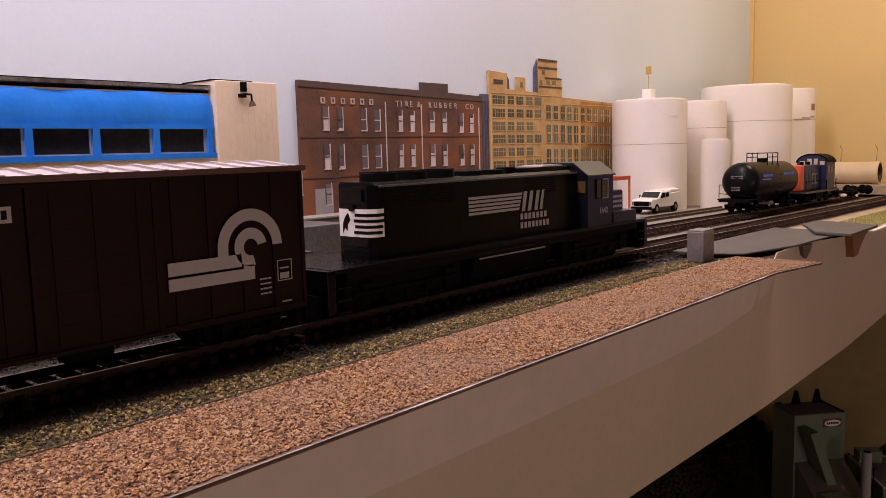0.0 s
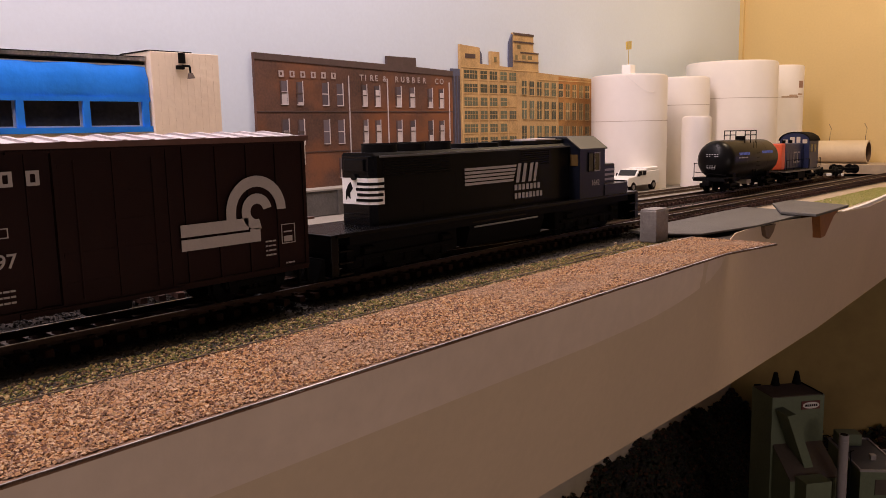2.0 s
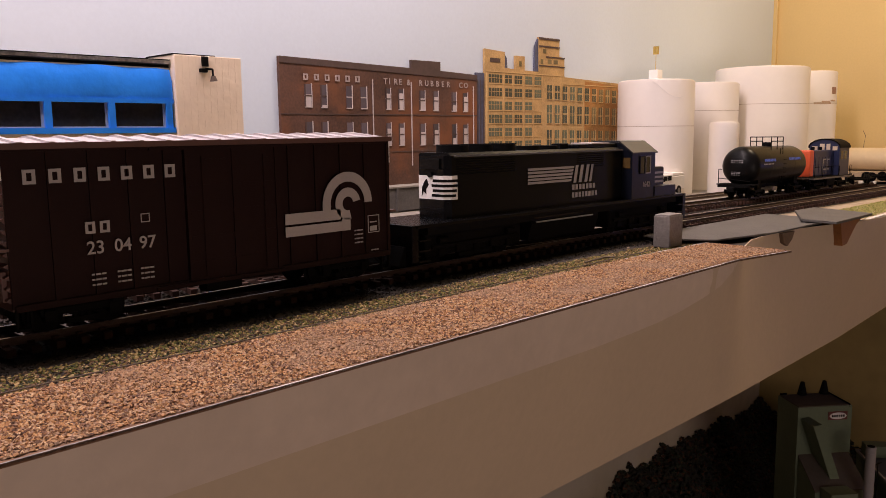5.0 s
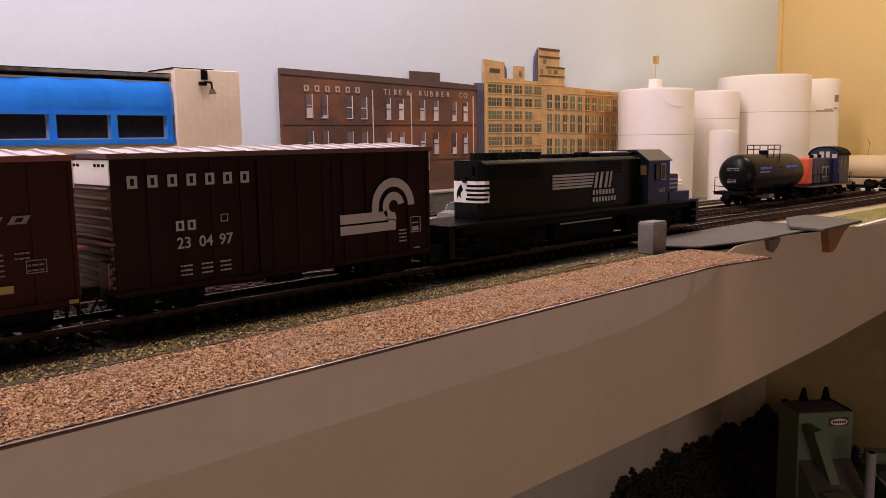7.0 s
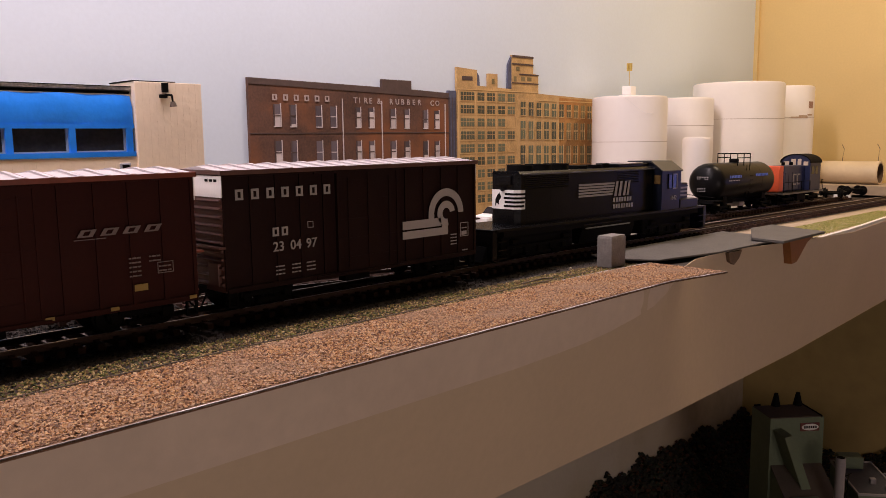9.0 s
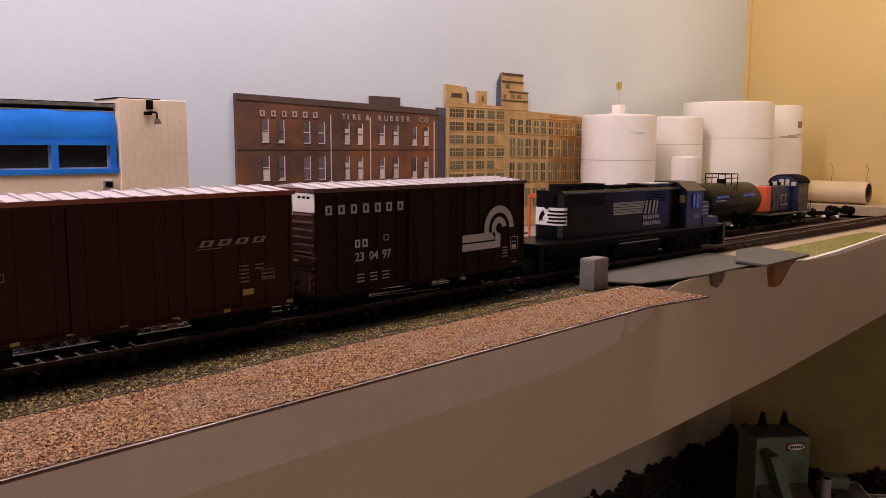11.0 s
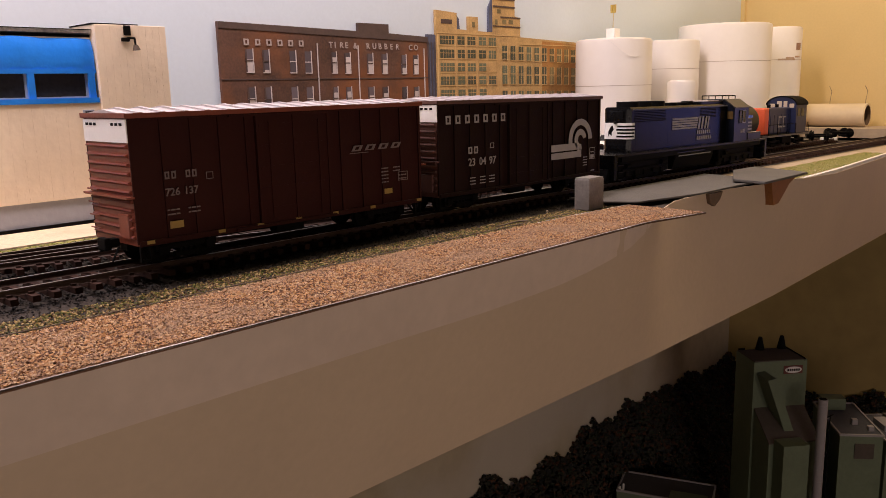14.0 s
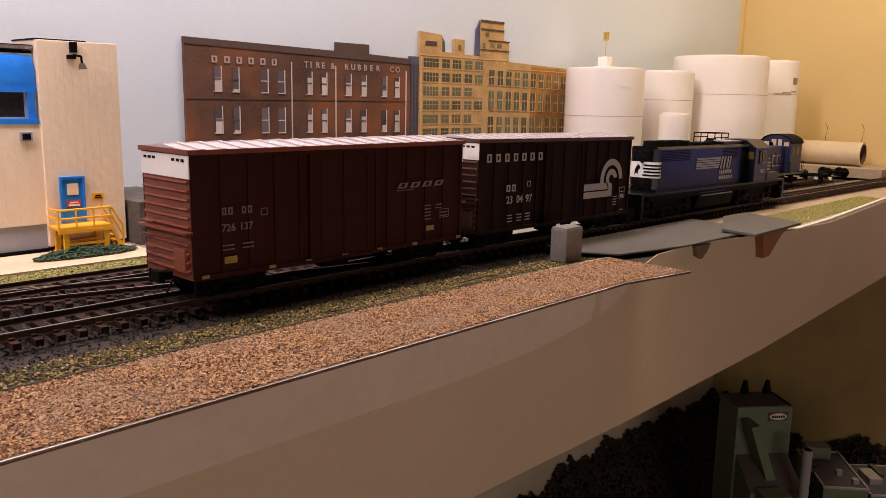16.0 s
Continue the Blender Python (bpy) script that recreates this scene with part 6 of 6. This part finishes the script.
t = thing("twig", "thin brown twig lying in the turf", "twig", pose(-0.1900, 0.372, 0.0008, 0, 0, 12))
part("stem", rods(0.0004, ((-0.003, -0.010, 0), (0.001, 0.006, 0.0006)), ((0.001, 0.006, 0.0006), (0.004, 0.012, 0.0002))), WIRE, t)
t = thing("pebble", "small pale pebble by the track", "pebble", pose(-0.2010, 0.4180, 0.0006))
bm = bmesh.new()
bmesh.ops.create_icosphere(bm, subdivisions=2, radius=0.0007)
part("stone", bm, SAND, t)

# ---- lower deck below the shelf ----
LZ = -0.56
solid("lower_deck", boxes((XW + 0.001, 0.15, 0.2, YW - 0.001, LZ - 0.03, LZ)), DARKEARTH, "dark scenery base of the lower layout deck", "ground", "structure")


def lower_plant():
    b = thing("green_plant", "tall olive green processing plant on the lower deck", "building", pose(-0.2690, 0.9557, -0.2440, 0, 0, 50))
    b.scale = (0.87, 0.87, 0.87)
    D = (LZ + 0.2440) / 0.87
    part("tower", boxes((-0.0365, 0.0365, 0.0, 0.050, D, 0.0)), GREEN, b)
    part("tower_roof", boxes((-0.0355, 0.0355, 0.001, 0.049, 0.0, 0.0012)), GREENROOF, b)
    part("parapet", boxes((-0.0340, -0.0250, 0.0490, 0.0505, -0.002, 0.003)), BLACKM, b)
    part("parapet", boxes((0.0325, 0.0338, 0.0, 0.050, -0.002, 0.0025)), BLACKM, b)
    for x in (-0.005, 0.026):
        part("vent_cone", cyl((x, 0.047, 0.001), (x, 0.047, 0.0185), 0.0062, 0.0025), BLACKM, b)
    s = part("oval_sign", boxes((0.0040, 0.0300, -0.0012, 0.0, -0.0180, -0.0070, 0.0003)), mat("dark_red_sign", (0.14, 0.03, 0.025), 0.6, 0.1, 200, 0), b, "dark red sign with white oval")
    bm = bmesh.new()
    bmesh.ops.create_cone(bm, cap_ends=True, segments=24, radius1=0.0046, radius2=0.0046, depth=0.0008, matrix=Matrix.Translation((0.017, -0.0014, -0.0125)) @ Matrix.Diagonal((2.5, 1, 0.95, 1)) @ Matrix.Rotation(radians(90), 4, "X"))
    part("oval", bm, WHITE, s)
    part("bars", boxes(*[(0.0085 + i * 0.0030, 0.0105 + i * 0.0030, -0.0021, -0.0018, -0.0140, -0.0110) for i in range(6)]), BLACKM, s)
    part("chute", prism([(-0.0330, -0.0140), (-0.0220, -0.0120), (0.0060, -0.0860), (-0.0050, -0.0900)], "y", -0.0300, -0.0005), GREEN, b)
    part("annex", prism([(0.0, -0.0640), (0.0, D), (-0.042, D), (-0.042, -0.0950)], "x", -0.0335, 0.0345), GREEN, b)
    part("annex_roof", prism([(0.0, -0.0625), (0.0, -0.0640), (-0.0425, -0.0950), (-0.0425, -0.0935)], "x", -0.0340, 0.0350), GREENROOF, b)
    part("front_bay", boxes((-0.027, 0.007, -0.066, -0.042, D, -0.0880)), GREEN, b)
    st = part("chimney", cyl((0.023, -0.062, D), (0.023, -0.062, -0.0300), 0.0058, seg=24), STACK, b, "pale grey tall round chimney", smooth=True)
    # Black disc: the chimney's dark inside, put into colour on a solid top.
    part("stack_mouth", cyl((0.023, -0.062, -0.0300), (0.023, -0.062, -0.0296), 0.0046, seg=20), BLACKM, st)
    for z in (-0.039, -0.105, -0.140):
        part("stack_band", cyl((0.023, -0.062, z), (0.023, -0.062, z + 0.0012), 0.0061, seg=24), STACK, st)
    ends = []
    for z in (-0.075, -0.100, -0.125, -0.150):
        ends += [((0.030, -0.060, z), (0.039, -0.054, z - 0.012)), ((0.039, -0.054, z), (0.030, -0.060, z - 0.012))]
    part("stack_lattice", rods(0.0006, ((0.030, -0.060, D), (0.030, -0.060, -0.055)), ((0.039, -0.054, D), (0.039, -0.054, -0.055)), ((0.027, -0.060, -0.057), (0.043, -0.054, -0.055)), *ends), BLACKM, b)
    return b


lower_plant()


def shed(x, y, z, rz, w, d, label, boxes_on=()):
    b = thing("factory_shed", label, "building", pose(x, y, z, 0, 0, rz))
    b.scale = (0.87, 0.87, 0.87)
    D = (LZ - z) / 0.87
    part("wall", boxes((0, w, 0, d, D, 0)), GREEN, b)
    part("roof", boxes((0.001, w - 0.001, 0.001, d - 0.001, 0, 0.001)), BLUEROOF, b)
    part("parapet", boxes((-0.001, 0.0012, 0, d, 0.0, 0.0028), (w - 0.0012, w + 0.001, 0, d, 0.0, 0.0028), (-0.001, w + 0.001, -0.001, 0.0012, 0.0, 0.0028), (-0.001, w + 0.001, d - 0.0012, d + 0.001, 0.0, 0.0028)), STACK, b, "pale roof edging")
    for x0, x1, y0, y1, h, m in boxes_on:
        part("roof_box", boxes((x0, x1, y0, y1, 0.001, h, 0.0005)), m, b)
    part("lintel", boxes((w * 0.35, w * 0.8, -0.0012, 0, -0.030, -0.010)), GREENROOF, b)
    return b


shed(-0.2030, 0.9630, -0.3180, 36, 0.052, 0.108, "green factory shed with blue-grey tar roof", ((0.004, 0.034, 0.083, 0.103, 0.017, GREEN), (0.026, 0.033, 0.034, 0.041, 0.008, STACK), (0.038, 0.045, 0.012, 0.019, 0.008, STACK)))
shed(-0.1650, 0.9980, -0.3270, 42, 0.085, 0.085, "second green factory shed with pale roof edging", ((0.012, 0.028, 0.030, 0.062, 0.009, STACK), (0.034, 0.040, 0.050, 0.080, 0.007, GREENROOF)))
# Its three tiny white boxes are added to stand for bright sparkles.
shed(-0.4150, 0.8500, -0.412, 20, 0.125, 0.060, "low green shed with pale edge below the shelf", ((0.070, 0.118, -0.004, 0.022, 0.004, GREEN), (0.002, 0.005, 0.002, 0.005, 0.006, WHITE), (0.007, 0.0095, 0.004, 0.0065, 0.010, WHITE), (0.006, 0.0085, -0.0005, 0.002, 0.004, WHITE)))


def leaf_bank(name, n, y0, y1, x0, x1, top, label, along):
    """A bank of dark foliage on the lower deck, with an uneven crest."""
    u = rng.random(n)
    v = rng.random(n)
    if along == "y":
        y, x = y0 + (y1 - y0) * u, x0 + (x1 - x0) * v
    else:
        x, y = x0 + (x1 - x0) * u, y0 + (y1 - y0) * v
    k = y if along == "y" else x
    crest = top + np.array([0.030 * noise.noise((q * 14, 3.1, 0)) + 0.016 * noise.noise((q * 45, 7.7, 0)) + 0.010 * noise.noise((q * 120, 1.3, 0)) for q in k])
    fall = v if along == "y" else (1 - v)
    z = crest - (crest - LZ) * fall ** 1.4 * 0.9 - rng.random(n) ** 2 * 0.03
    return granules(name, np.stack([x, y, z], -1), rng.uniform(0.0016, 0.0040, n), DARKLEAF, label, "foliage", 0.8)


leaf_bank("foliage_bank", 42000, 0.55, 1.29, XW + 0.004, -0.36, -0.368, "dark autumn foliage bank along the lower wall", "y")
leaf_bank("hedge", 20000, 1.19, 1.295, -0.47, 0.10, -0.392, "dark foliage hedge along the foot of the yellow wall", "x")

# ---- what moves ----
TRAIN = [
    (0.0, 0.1768), (0.5, 0.1887), (1.0, 0.2006), (1.5, 0.2106), (2.0, 0.2205), (2.5, 0.2294), (3.0, 0.2383), (3.5, 0.2432), (4.0, 0.2481),
    (5.2, 0.2605), (6.5, 0.2806), (7.0, 0.2915), (7.5, 0.3064), (8.0, 0.3233), (8.5, 0.3393), (9.0, 0.3562), (10.3, 0.3930), (11.5, 0.4267), (12.0, 0.4406), (12.5, 0.4555),
    (13.0, 0.4685), (13.5, 0.4825), (14.0, 0.4972), (14.5, 0.5111), (15.0, 0.5256), (15.5, 0.5380), (16.0, 0.5512),
]


# offsets along the track, in millimetres, that fit cars and engine to the camera's view
CAR_SHIFT = ([0.0, 4.0, 6.5, 7.5, 9.0, 12.0, 16.0], [0.0, 0.0, 0.9, 0.7, 0.0, -2.3, -3.7])
ENGINE_SHIFT = ([0.0, 2.0, 4.0, 6.5, 9.0, 12.5, 13.2, 14.0, 15.5, 16.0], [-3.8, -2.5, -1.1, 0.4, -0.2, 0.5, 1.5, 0.8, -0.8, -0.2])


def motions():
    ts, ss = [r[0] for r in TRAIN], [r[1] for r in TRAIN]
    for car, lag, shift, near, far in ((lead_car, 0.0, CAR_SHIFT, -0.125, -0.021), (tail_car, -0.1578, CAR_SHIFT, -0.125, -0.021), (engine, 0.0, ENGINE_SHIFT, 0.058, 0.205)):
        rows = []
        for t, s in TRAIN:
            y = s + lag + 0.001 * float(np.interp(t, *shift))
            za, zb = drop(y + near), drop(y + far)
            slope = (zb - za) / (far - near)
            rows.append((t, pose(XC, y, za - slope * near, math.degrees(math.atan(slope)))))
        walk(car, rows)
    for wheels, y in rolling:
        rows = []
        for i in range(81):
            t = i * 0.2
            turn = -(float(np.interp(t, ts, ss)) - ss[0]) / 0.0053
            rows.append((t, pose(0, y, RAILZ + 0.0053, math.degrees(turn))))
        walk(wheels, rows)


motions()
